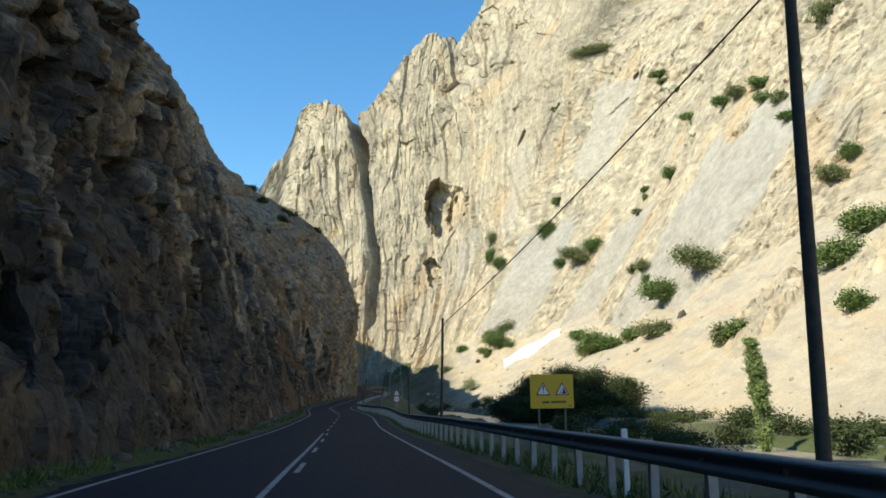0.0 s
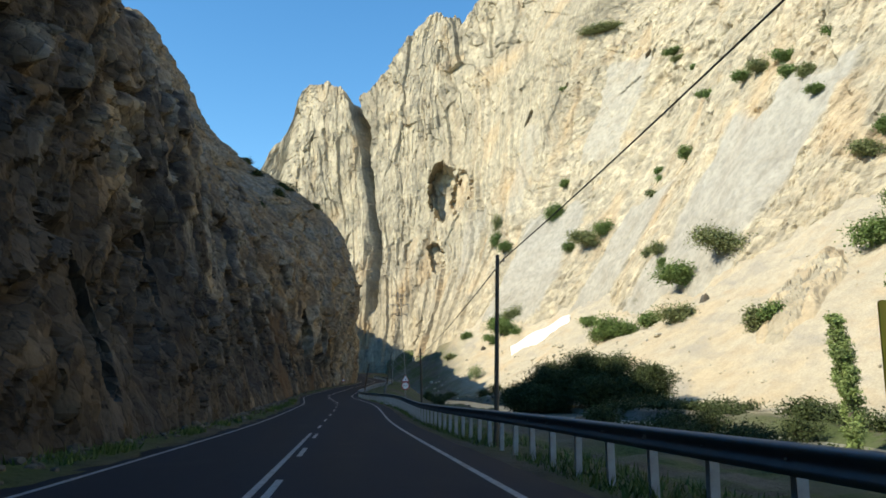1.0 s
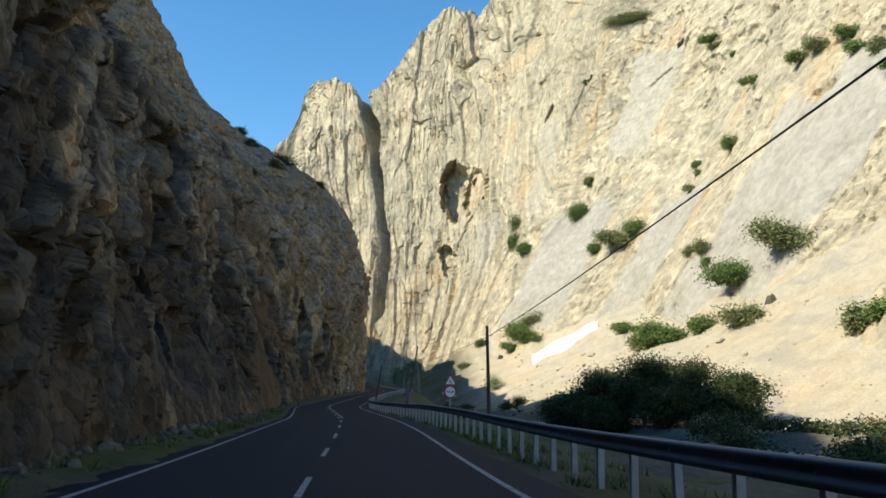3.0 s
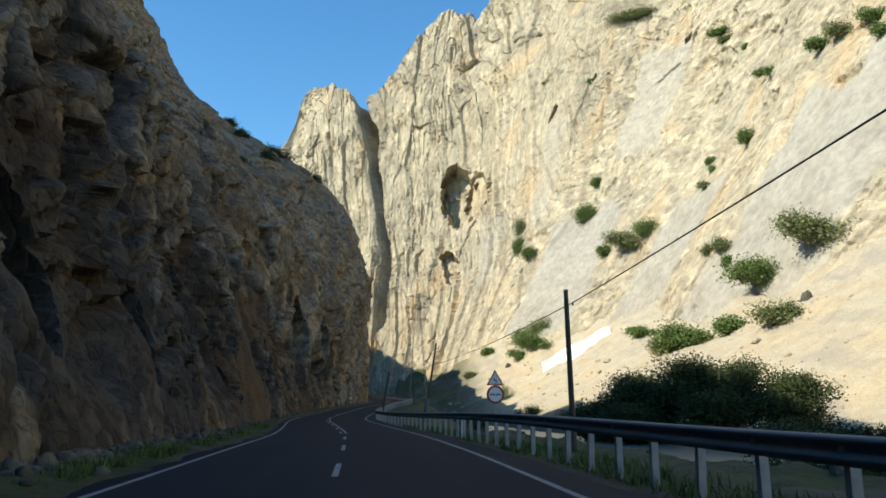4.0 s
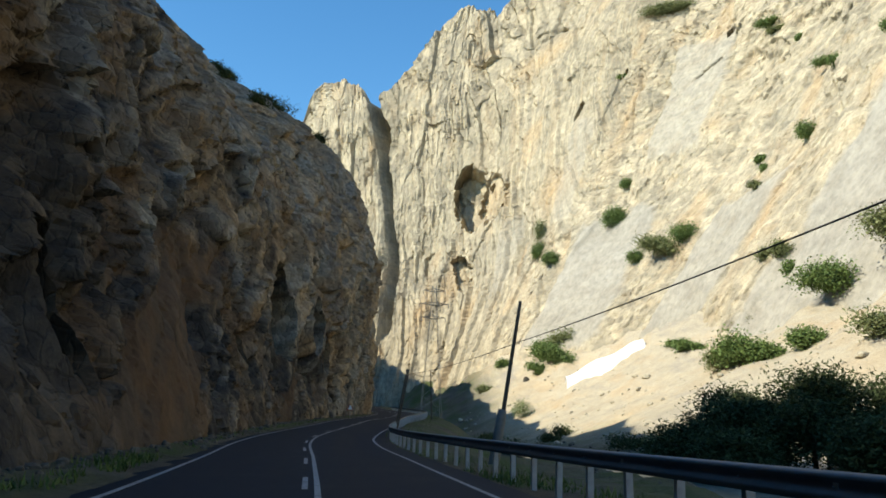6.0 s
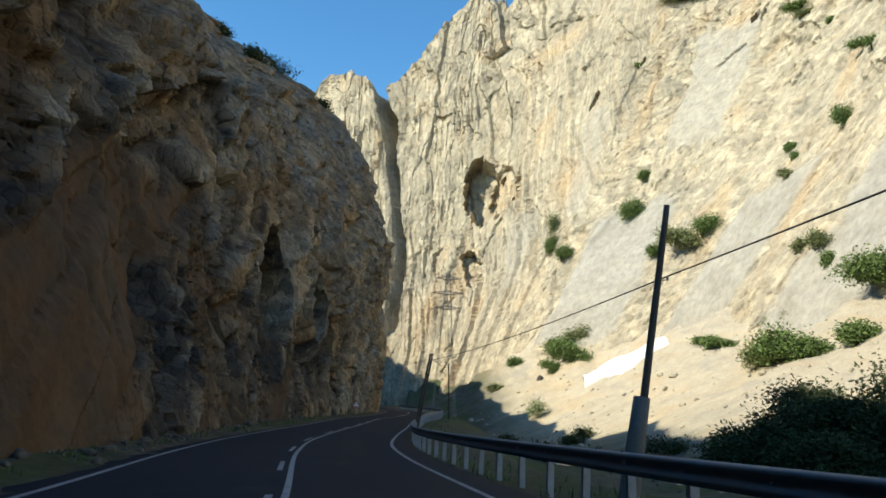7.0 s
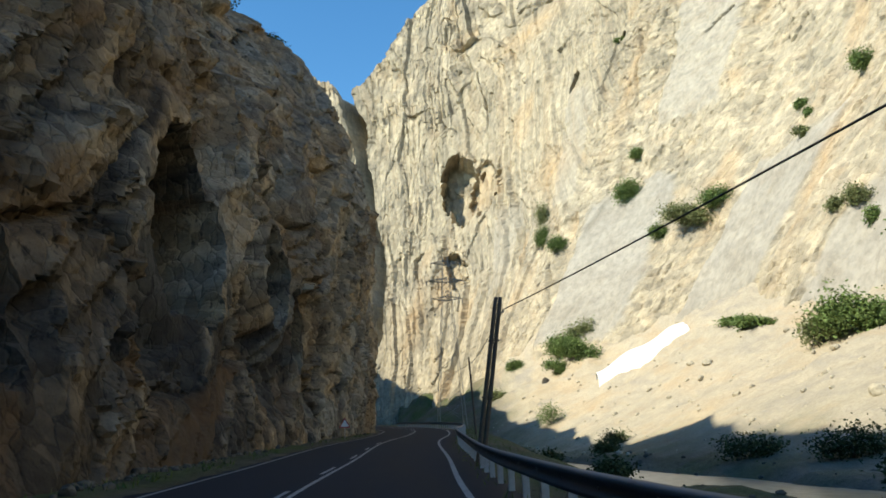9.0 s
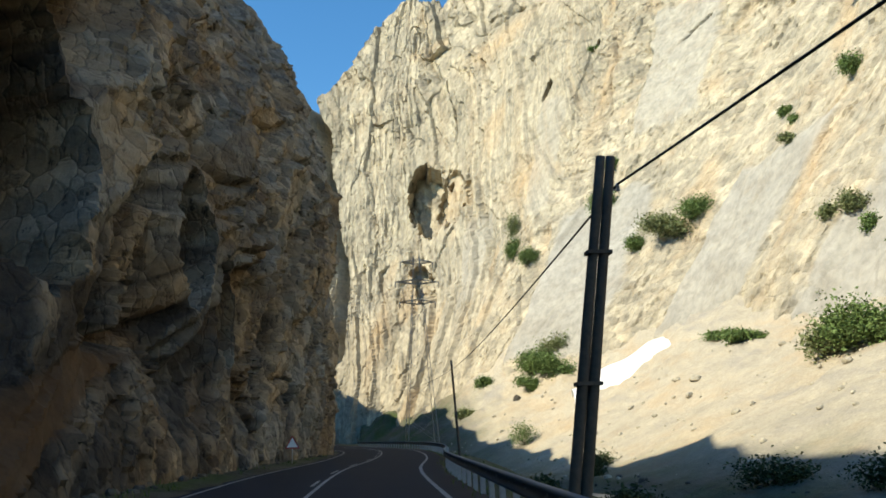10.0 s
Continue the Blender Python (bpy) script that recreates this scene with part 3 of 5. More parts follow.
def cliff_shape(y, z):
    w = step(158, 212, y)
    back = near_back(z) * (1 - w) + ridge_back(z + 0.28 * np.maximum(250 - y, 0) * w) * w * (1 - 0.25 * step(290, 340, y))
    low = 1 - step(20, 60, z)
    tilt = 0.85
    u = y - z * tilt + 1.5 * perlin(y / 9, z / 9, 1.2)
    slab = np.zeros(np.broadcast(y, z).shape)
    for y0, z0, wy, hz, lean in CLIFF_SLABS:
        a = np.abs((y - y0 - (z - z0) * lean) / wy + 0.2 * perlin(y / 3, z / 3, 3.5))
        b = np.abs((z - z0) / hz + 0.2 * perlin(y / 3, z / 3, 6.5))
        slab = np.maximum(slab, 1 - step(0.8, 1.02, np.maximum(a, b)))
    rough = 1 - 0.8 * slab
    edge = 1 - 0.75 * np.exp(-(((y - 248) / 14) ** 2))
    up = step(-1, 6, z)
    disp = 2.4 * fbm(y / 26, z / 60, 0.3, 3) * edge * up + 6.0 * fbm(y / 60, z / 45, 7.3, 3) * step(25, 80, z) * edge
    f1, g1 = blocks(u / 9 + 0.25 * perlin(u / 14, z / 14, 4.4), z / 19 + 0.5 * perlin(u / 12, z / 20, 5.1), 4, 1.3, 0.6, 0.06)
    f2, g2 = blocks(u / 3.6 + 0.3 * perlin(u / 6, z / 6, 4.1), z / 7 + 0.5 * perlin(u / 5, z / 8, 5.1), 5, 1.4, 0.8, 0.08)
    f1, f2 = soften(f1, 2), soften(f2, 1)
    f5, g5 = blocks(u / 5.5, z / 9 + 0.6 * perlin(u / 6, z / 6, 2.1), 12, 0.4)
    disp = disp + (1.45 * f1 - 0.5 * g1) * (0.3 + 0.7 * rough) * edge * up
    disp = disp + (1.05 * f2 - 0.5 * g2) * rough * up
    disp = disp + 1.0 * (ridged(u / 10, z / 22, 1.5, 2, 0.5) - 0.4) * rough * edge * up
    limit = 0.35 + 1.0 * step(4, 14, z) + 8.0 * step(18, 45, z)
    disp = np.minimum(disp, limit) + 0.2 * np.maximum(disp - limit, 0)
    uf = u - 0.9 * disp                                # length along the folded surface
    f3, g3 = blocks(uf / 1.5, z / 2.6 + 0.5 * perlin(uf / 2, z / 3, 7.1), 6, 1.4, 1.0, 0.10)
    f4, g4 = blocks(uf / 0.62, z / 1.0, 7, 1.4, 1.0, 0.18)
    broken = 0.45 + 0.55 * step(-0.2, 0.4, fbm(u / 7, z / 7, 14.2, 3))       # shattered here, sound there
    disp = disp + (0.6 * f3 - 0.25 * g3) * rough * (0.7 + 0.3 * up) * broken
    disp = disp + (0.28 * f4 - 0.1 * g4) * rough * broken + 0.13 * fbm(uf / 1.2, z / 1.5, 8.5, 3, 0.6) * (0.25 + 0.75 * rough)
    disp = disp - 1.3 * crack(u / 7, z / 10, 9.7, 0.035) * rough * up
    burrow = 0 * disp
    for y0, z0, wy, hz, depth in HOLLOWS:
        hole = ((y - y0 - 0.1 * (z - z0)) / wy) ** 2 + ((z - z0) / hz) ** 2 + 0.4 * perlin(y / 1.5, z / 2.0, 1.1)
        near_ = 1 - step(0.9, 3.6, hole)
        dig = depth * (1 - step(0.75, 1.1, hole))
        disp = disp * (1 - 0.8 * near_) - dig
        burrow = burrow + dig                          # deeper towards the far side
    disp = disp * (0.6 + 0.4 * step(0, 4, z)) - 0.5 * step(0, 10, z)
    disp = np.minimum(disp, limit + 0.75)
    ochre = 0.45 * step(0.12, 0.2, f5 + 0.35 * fbm(u / 3, z / 5, 12.5, 3)) * (0.25 + 0.75 * low) * (0.15 + 0.85 * step(80, 140, y))
    groove = y - 1.75 * z
    disp = disp + slab * (0.3 * perlin(groove / 2.4, z / 30, 3.7) + 0.16 * perlin(groove / 0.8, z / 14, 6.7) - 0.25 * crack(groove / 3.2, z / 26, 4.4, 0.05))
    ochre = np.maximum(ochre, (0.22 + 0.3 * perlin(groove / 1.4, z / 20, 1.3)) * slab)
    x = cliff_foot(y) - back + disp
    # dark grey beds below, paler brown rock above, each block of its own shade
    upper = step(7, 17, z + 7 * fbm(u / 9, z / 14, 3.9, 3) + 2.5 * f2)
    # the g terms darken joints between blocks, painting crevice shade into the tone
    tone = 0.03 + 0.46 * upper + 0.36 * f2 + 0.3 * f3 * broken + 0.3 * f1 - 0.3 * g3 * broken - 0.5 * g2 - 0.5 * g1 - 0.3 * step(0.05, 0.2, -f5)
    # light painted into the tone: near end dimmed, far end lifted for bounce
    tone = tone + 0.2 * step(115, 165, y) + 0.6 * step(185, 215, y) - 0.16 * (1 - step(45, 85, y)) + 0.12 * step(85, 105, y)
    for y0, z0, wy, hz in PALE:
        tone = tone + 0.9 * (1 - step(0.6, 1.0, ((y - y0 - 0.3 * (z - z0)) / wy) ** 2 + ((z - z0) / hz) ** 2 + 0.4 * perlin(y / 1.5, z / 2, 4.1)))
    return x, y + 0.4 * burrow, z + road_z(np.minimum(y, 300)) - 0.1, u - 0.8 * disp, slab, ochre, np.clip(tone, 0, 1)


CLIFF_SLABS = [(150, 6.5, 7.5, 8.0, 1.8), (188, 2.5, 2.8, 2.6, 2.8)]
PALE = [(217, 3.2, 1.6, 3.6), (209, 6.0, 1.2, 4.0), (232, 4.0, 1.4, 5.0), (60, 14, 2.5, 4.0), (30, 9.0, 1.5, 4.0)]
HOLLOWS = [(189.3, 11.2, 3.4, 5.2, 6.0), (204.5, 11.0, 1.8, 3.4, 3.2), (209, 8.0, 1.2, 3.0, 2.0), (171, 6, 1.2, 3.0, 2.2), (132, 5, 1.2, 3.0, 2.6), (118, 12, 1.6, 4.0, 3.0), (104, 5, 1.3, 2.6, 2.4), (92, 6, 1.2, 3.0, 2.4), (62, 10, 1.6, 4.0, 3.0), (48, 4, 1.2, 2.5, 2.2), (36, 7, 1.3, 3.0, 2.6), (24, 4, 0.9, 2.0, 1.8)]


def build_cliff():
    ys = np.concatenate([np.arange(-90, 0, 2.0), np.arange(0, 256, 0.22), np.arange(256, 640, 4.0)])[:, None]
    k = np.linspace(0, 1, 340)[None, :]
    top = 102 + 34 * step(62, 100, ys) * step(225, 175, ys) + 13 * step(80, 104, ys) * step(152, 132, ys) + 26 * step(175, 222, ys) - 32 * step(224, 236, ys) + 4 * step(238, 246, ys) - 10 * step(247, 254, ys) - 8 * step(255, 275, ys) + 4 * step(370, 395, ys) + 8 * step(400, 440, ys) + 8 * step(460, 560, ys) + (9 - 6 * step(190, 225, ys)) * ridged(ys / 18, 0.3, 0.3, 3) + 3 * perlin(ys / 3, 0.1, 0.6)
    z = -1.2 + (top + 1.2) * (0.42 * k + 0.58 * k**2.6)
    x, y, zz, u, slab, ochre, tone = cliff_shape(ys, z)
    x = np.concatenate([x, x[:, -1:] - 40, x[:, -1:] - 140], 1)
    y = np.concatenate([y, y[:, -1:], y[:, -1:]], 1)
    zz = np.concatenate([zz, zz[:, -1:] - 12, zz[:, -1:] - 120], 1)
    pad = lambda a: np.concatenate([a, a[:, -1:], a[:, -1:]], 1)
    n, m = x.shape
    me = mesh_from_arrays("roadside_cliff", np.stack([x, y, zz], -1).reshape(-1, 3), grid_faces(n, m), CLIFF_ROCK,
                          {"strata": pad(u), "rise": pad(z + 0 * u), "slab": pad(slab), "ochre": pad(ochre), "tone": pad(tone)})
    me.set_sharp_from_angle(angle=radians(24))
    tagged(new("roadside_cliff", me), "shaded brown and grey rock cliff rising beside the road", "cliff", kind="structure")


build_cliff()


# ---- ground, river, road ----
def build_ground():
    xs = np.concatenate([[-4000, -1500, -500, -160, -60, -25, -14], np.arange(-10, 62, 0.8), np.arange(62, 175, 1.7), [180, 200, 240, 320, 600, 1500, 4000]])
    ys = np.concatenate([[-4000, -1500, -500, -200, -120, -80, -60], np.arange(-45, 260, 1.1), np.arange(260, 640, 2.6), [660, 700, 760, 900, 1500, 4000]])
    x, y = np.meshgrid(xs, ys, indexing="ij")
    cy = np.clip(y, -200, 700)
    z = ground_z(np.clip(x, -170, 320), cy)
    off = x - road_x(cy)
    grass = np.clip((step(4.4, 5.5, off) * (1 - step(22, 60, off)) + step(-4.0, -4.6, off)) * (0.55 + fbm(x / 9, y / 9, 1.1, 3)), 0, 1)
    meadow = step(20, 45, off) * (1 - step(66, 84, off)) * (1 - step(95, 150, y)) * 1.0
    grass = np.maximum(grass, meadow)
    gravel = np.clip(1 - np.abs(x - river_x(cy)) / 10, 0, 1) ** 0.5 * step(8, 14, off) * (1 - grass * 0.6)
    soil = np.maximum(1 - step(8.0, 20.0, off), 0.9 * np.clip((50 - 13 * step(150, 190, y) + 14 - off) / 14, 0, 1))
    n, m = x.shape
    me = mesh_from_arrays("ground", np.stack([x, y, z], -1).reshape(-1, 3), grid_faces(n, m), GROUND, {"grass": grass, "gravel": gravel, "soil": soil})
    tagged(new("ground", me), "dry scree slopes, gravel banks and grassy verges of the valley", "ground", kind="structure")


build_ground()


def strip(name, material, ys, left, right, lift, label="", category="", parent=None):
    """A band along the road between two offsets from the centre line."""
    ys = np.asarray(ys, float)
    dx = (road_x(ys + 0.5) - road_x(ys - 0.5))
    ln = np.hypot(dx, 1)
    rows = [np.stack([road_x(ys) + o / ln, ys - o * dx / ln, road_z(ys) + lift - 0.018 * abs(o) + 0 * ys], -1) for o in (left, right)] if isinstance(left, (int, float)) else None
    verts = np.stack(rows, 1)
    me = mesh_from_arrays(name, verts.reshape(-1, 3), grid_faces(len(ys), 2)[:, ::-1], material)
    ob = new(name, me)
    if parent:
        ob.parent = parent
    return ob


def build_road():
    ys = np.arange(-90, 470, 1.0)
    offs = np.array([-4.45, -4.3, -3.4, -1.7, 0, 1.7, 3.4, 4.6, 4.75])
    drop = np.array([-0.35, 0, 0, 0, 0, 0, 0, 0, -0.35])
    dx = road_x(ys + 0.5) - road_x(ys - 0.5)
    ln = np.hypot(dx, 1)
    ragged = 0.12 * perlin(ys / 2.2, 0.3, 0.9)
    x = road_x(ys)[:, None] + (offs[None, :] + np.where(np.abs(offs) > 4.2, 1, 0)[None, :] * ragged[:, None]) / ln[:, None]
    y = ys[:, None] - offs[None, :] * (dx / ln)[:, None]
    z = road_z(ys)[:, None] + drop[None, :] - 0.018 * np.abs(offs)[None, :]
    me = mesh_from_arrays("road", np.stack([x, y, z], -1).reshape(-1, 3), grid_faces(len(ys), len(offs))[:, ::-1], ASPHALT)
    road = tagged(new("road", me), "dark worn asphalt two-lane canyon road", "road", kind="structure")
    for o in (-HALF, HALF):
        strip("edge_line", LINE, np.arange(-60, 460, 1.0), o - 0.07, o + 0.07, 0.008, parent=road)
    strip("centre_line", LINE, np.arange(-40, 53, 1.0), -0.17, -0.05, 0.008, parent=road)
    strip("centre_line", LINE, np.arange(111, 300, 1.0), 0.05, 0.17, 0.008, parent=road)
    y0 = -15.0
    while y0 < 300:
        a, b = (0.08, 0.20) if y0 < 50 else ((-0.06, 0.06) if y0 < 108 else (-0.20, -0.08))
        strip("dash", LINE, np.linspace(y0, y0 + 3.4, 5), a, b, 0.008, parent=road)
        y0 += 9.0


build_road()


def build_river():
    ys = np.arange(-120, 480, 4.0)
    offs = np.linspace(-16, 16, 9)
    x = river_x(ys)[:, None] + offs[None, :]
    y = ys[:, None] + 0 * offs[None, :]
    z = RIVER_Z + 0 * x
    me = mesh_from_arrays("river", np.stack([x, y, z], -1).reshape(-1, 3), grid_faces(len(ys), len(offs))[:, ::-1], WATER)
    tagged(new("river", me), "shallow pale silty mountain river", "river", kind="structure")


build_river()


# ---- guard rail ----
rail_off = smooth_curve([-60, 100, 125, 150, 175, 200, 320], [1.75, 1.75, 1.55, 1.15, 0.75, 1.1, 1.3])


rail_lift = smooth_curve([-60, 10, 22, 36, 80, 95, 108, 122, 140, 156, 168, 200, 320], [0.04, 0.04, 0.08, 0.17, 0.2, 0.25, 0.27, 0.2, 0.1, 0.04, -0.03, 0.0, 0.0])   # the shoulder's unevenness


def rail_point(y):
    dx = float(road_x(y + 0.5) - road_x(y - 0.5))
    ln = math.hypot(dx, 1)
    o = HALF + float(rail_off(y))
    return Vector((float(road_x(y)) + o / ln, y - o * dx / ln, float(road_z(y)) - 0.04 + float(rail_lift(y)))), math.atan2(-dx, 1)


def build_guard_rail():
    rail = new("guard_rail")
    p0, _ = rail_point(-14)
    rail.location = p0
    tagged(rail, "grey galvanised steel guard rail on short posts along the road", "guard rail")
    prof = [(-0.005, 0.435), (-0.012, 0.45), (-0.075, 0.49), (-0.08, 0.53), (-0.02, 0.575), (-0.015, 0.61), (-0.02, 0.645), (-0.08, 0.69), (-0.075, 0.73), (-0.012, 0.765), (0.0, 0.755)]
    y = -14.0
    while y < 318:
        ys = np.linspace(y, y + 4.02, 5)
        bm = bmesh.new()
        rows = []
        for yy in ys:
            p, a = rail_point(float(yy))
            row = []
            for off, h in prof:
                for t in (0.0, 0.006):
                    row.append(bm.verts.new(p - p0 + Vector(((off + t) * math.cos(a), (off + t) * math.sin(a), h))))
            rows.append(row)
        for r0, r1 in zip(rows, rows[1:]):
            for k in range(0, len(r0) - 2, 2):
                bm.faces.new((r0[k], r1[k], r1[k + 2], r0[k + 2])).smooth = True
                bm.faces.new((r0[k + 1], r0[k + 3], r1[k + 3], r1[k + 1])).smooth = True
        part("beam", bm, RAIL_STEEL, rail)
        y += 4.0
    # one post shape shared by all the posts
    bm = bmesh.new()
    for sx, sy, cx, cy in ((0.006, 0.12, 0.0, 0.0), (0.12, 0.006, 0.06, 0.057), (0.12, 0.006, 0.06, -0.057)):
        box(bm, cx, cy, -0.16, sx, sy, 1.62)
    box(bm, -0.02, 0, 0.6, 0.045, 0.1, 0.2)
    bmesh.ops.create_cone(bm, cap_ends=True, segments=8, radius1=0.018, radius2=0.012, depth=0.02, matrix=pose(-0.07, 0, 0.6, 0, -90, 0))
    first = part("post", bm, STEEL, rail)
    y, k = -13.0, 0
    while y < 318:
        p, a = rail_point(y)
        ob = first if k == 0 else new("post", first.data)
        ob.parent = rail
        ob.location = p - p0 + Vector((0.03, 0, 0))
        ob.rotation_euler = (0.02 * math.sin(k * 2.7), 0.02 * math.sin(k * 1.9), a)
        y += 2.0
        k += 1


build_guard_rail()


# ---- poles and cable ----
def build_pole(foot, top, radius, label, hook, twin=False, stub=0.0):
    base = Vector(foot)
    pole = new("utility_pole")
    pole.location = base
    tagged(pole, label, "utility pole", "poles along the road")
    tip = Vector(top) - base
    if twin:
        for sgn in (-1, 1):
            bm = bmesh.new()
            rod(bm, Vector((sgn * (radius + 0.004), 0, 0)), tip + Vector((sgn * (radius * 0.88 + 0.002), 0, 0)), radius, radius * 0.85, 12, 8, 0.06)
            part("timber", bm, WOOD, pole)
        for u in (0.25, 0.5, 0.78):
            bm = bmesh.new()
            c = tip * u
            box(bm, c.x, c.y, c.z, radius * 4.3, radius * 2.2, 0.05)
            part("binding_strap", bm, WOOD, pole)
    else:
        bm = bmesh.new()
        rod(bm, Vector((0, 0, 0)), tip, radius * 1.2, radius * 0.85, 14, 10, 0.05)
        part("shaft", bm, WOOD, pole)
    if stub:
        bm = bmesh.new()
        c = tip * (stub / tip.length)
        rod(bm, (-0.12, 0, -0.3), (c.x - 0.05, c.y, c.z), 0.25, 0.19, 8, 3, 0.05)
        part("concrete_stub", bm, CONCRETE, pole, "grey concrete footing block")
    bm = bmesh.new()
    d = tip.normalized()
    c = tip - d * hook
    rod(bm, c + Vector((0.06, 0, 0)), c + Vector((radius + 0.16, 0, 0.02)), 0.012, 0.012, 6)
    rod(bm, c + Vector((radius + 0.14, 0, 0.0)), c + Vector((radius + 0.14, 0, 0.11)), 0.03, 0.025, 8)
    part("insulator", bm, STEEL, pole)
    return base + c + Vector((radius + 0.14, 0, 0.1))


dark_pole = "dark tarred wooden utility pole behind the guard rail"
hooks = [
    Vector((8.6, -34.0, 7.0)),
    build_pole((7.18, 13.3, -0.7), (7.34, 13.3, 8.2), 0.09, dark_pole, 0.5),
    build_pole((5.8, 45.6, -0.8), (5.96, 45.6, 5.62), 0.07, dark_pole, 0.22),
    build_pole((7.9, 97.2, -1.6), (7.72, 97.0, 4.78), 0.095, dark_pole, 0.55),
    build_pole((5.95, 137.0, -1.2), (7.06, 137.4, 6.0), 0.085, "leaning wooden utility pole set in a concrete stub", 1.85, stub=2.7),
    build_pole((3.74, 175.4, -0.9), (4.76, 175.4, 5.34), 0.08, "pair of dark timbers strapped together as a utility pole", 0.5, twin=True),
    build_pole((11.6, 226.0, 0.2), (11.2, 226.0, 8.3), 0.09, dark_pole, 0.6),
    Vector((14.0, 270.0, 10.0)),
]


def build_cable(a, b, sag, radius, name="cable", label="thin black overhead cable sagging between poles"):
    cu = bpy.data.curves.new(name, "CURVE")
    cu.dimensions, cu.bevel_depth, cu.bevel_resolution = "3D", radius, 2
    sp = cu.splines.new("POLY")
    n = 28
    sp.points.add(n - 1)
    for i in range(n):
        u = i / (n - 1)
        p = a.lerp(b, u) - Vector((0, 0, sag * 4 * u * (1 - u)))
        sp.points[i].co = (*p, 1)
    cu.materials.append(CABLE)
    tmp = bpy.data.objects.new(name, cu)
    me = bpy.data.meshes.new_from_object(tmp)
    bpy.data.objects.remove(tmp)
    tagged(new(name, me), label, "cable", "cables between the poles")


for a, b in zip(hooks, hooks[1:]):
    build_cable(a, b, 0.22, 0.018)


# ---- road signs ----
def flat_shape(bm, pts, y0, y1):
    """A plate from outline points (x, z), between two depths."""
    front = [bm.verts.new((x, y0, z)) for x, z in pts]
    rear = [bm.verts.new((x, y1, z)) for x, z in pts]
    bm.faces.new(front)
    bm.faces.new(list(reversed(rear)))
    for i in range(len(pts)):
        j = (i + 1) % len(pts)
        bm.faces.new((front[j], front[i], rear[i], rear[j]))
    bmesh.ops.recalc_face_normals(bm, faces=bm.faces)


def rounded(pts, r, n=5):
    out = []
    for i, p in enumerate(pts):
        p = Vector(p)
        a, b = Vector(pts[i - 1]), Vector(pts[(i + 1) % len(pts)])
        da, db = (a - p).normalized(), (b - p).normalized()
        for k in range(n):
            u = k / (n - 1)
            q = p + da * r * (1 - u) ** 2 + db * r * u**2
            out.append((q.x, q.y))
    return out


def circle(cx, cz, r, n=40):
    return [(cx + r * math.cos(2 * math.pi * k / n), cz + r * math.sin(2 * math.pi * k / n)) for k in range(n)]


def tri_up(cx, cz, side):
    h = side * 0.866
    return rounded([(cx - side / 2, cz), (cx + side / 2, cz), (cx, cz + h)], side * 0.07)


def add_plate(name, pts, y0, y1, material, parent, label=""):
    bm = bmesh.new()
    flat_shape(bm, pts, y0, y1)
    return part(name, bm, material, parent, label)


def build_yellow_sign():
    sign = new("warning_sign")
    sign.matrix_world = pose(6.98, 26.75, -0.45, 0, 0, 7)
    tagged(sign, "yellow warning board with two triangle signs on twin posts", "road sign")
    w, z0, z1 = 0.655, 1.74, 2.70
    board = add_plate("board", rounded([(-w, z0), (w, z0), (w, z1), (-w, z1)], 0.04), 0.0, 0.02, SIGN_YELLOW, sign)
    for cx in (-0.27, 0.31):
        tri = add_plate("triangle", tri_up(cx, 2.105, 0.44), -0.004, 0.0, SIGN_RED, board, "red-bordered white warning triangle")
        add_plate("triangle_face", tri_up(cx, 2.137, 0.335), -0.008, -0.004, SIGN_WHITE, tri)
        if cx < 0:
            add_plate("pictogram", [(cx - 0.022, 2.37), (cx + 0.022, 2.37), (cx + 0.010, 2.24), (cx - 0.010, 2.24)], -0.011, -0.008, SIGN_BLACK, tri)
            add_plate("pictogram", circle(cx, 2.195, 0.019, 14), -0.011, -0.008, SIGN_BLACK, tri)
        else:
            add_plate("pictogram", [(cx - 0.02, 2.15), (cx + 0.135, 2.15), (cx + 0.045, 2.31), (cx + 0.018, 2.31), (cx + 0.028, 2.24)], -0.011, -0.008, SIGN_BLACK, tri)
            for dx, dz in ((-0.05, 2.18), (-0.02, 2.225), (-0.085, 2.16)):
                add_plate("pictogram", circle(cx + dx, dz, 0.014, 7), -0.011, -0.008, SIGN_BLACK, tri)
    x = -0.30
    for k, wd in enumerate((0.05, 0.045, 0.05, 0.03, 0.055, 0.05, 0.045, 0.05, 0.03, 0.05, 0.045, 0.05)):
        add_plate("letter_bar", [(x, 1.885), (x + wd, 1.885), (x + wd, 1.945), (x, 1.945)], -0.004, 0.0, SIGN_BLACK, board)
        x += wd + (0.012 if k != 3 else 0.05)
    add_plate("letter_bar", [(0.47, 1.785), (0.58, 1.785), (0.58, 1.81), (0.47, 1.81)], -0.004, 0.0, SIGN_BLACK, board)
    for cx in (-0.40, 0.40):
        bm = bmesh.new()
        box(bm, cx, 0.045, 0.95, 0.06, 0.04, 3.1, bev=0.006)
        part("post", bm, DARK_STEEL, sign, "dull grey steel post")


def car_outline(cx, cz, k):
    pts = [(-0.10, -0.055), (-0.10, 0.0), (-0.083, 0.015), (-0.06, 0.062), (0.06, 0.062), (0.083, 0.015), (0.10, 0.0), (0.10, -0.055), (0.072, -0.055), (0.072, -0.03), (-0.072, -0.03), (-0.072, -0.055)]
    return [(cx + x * k, cz + z * k) for x, z in pts]


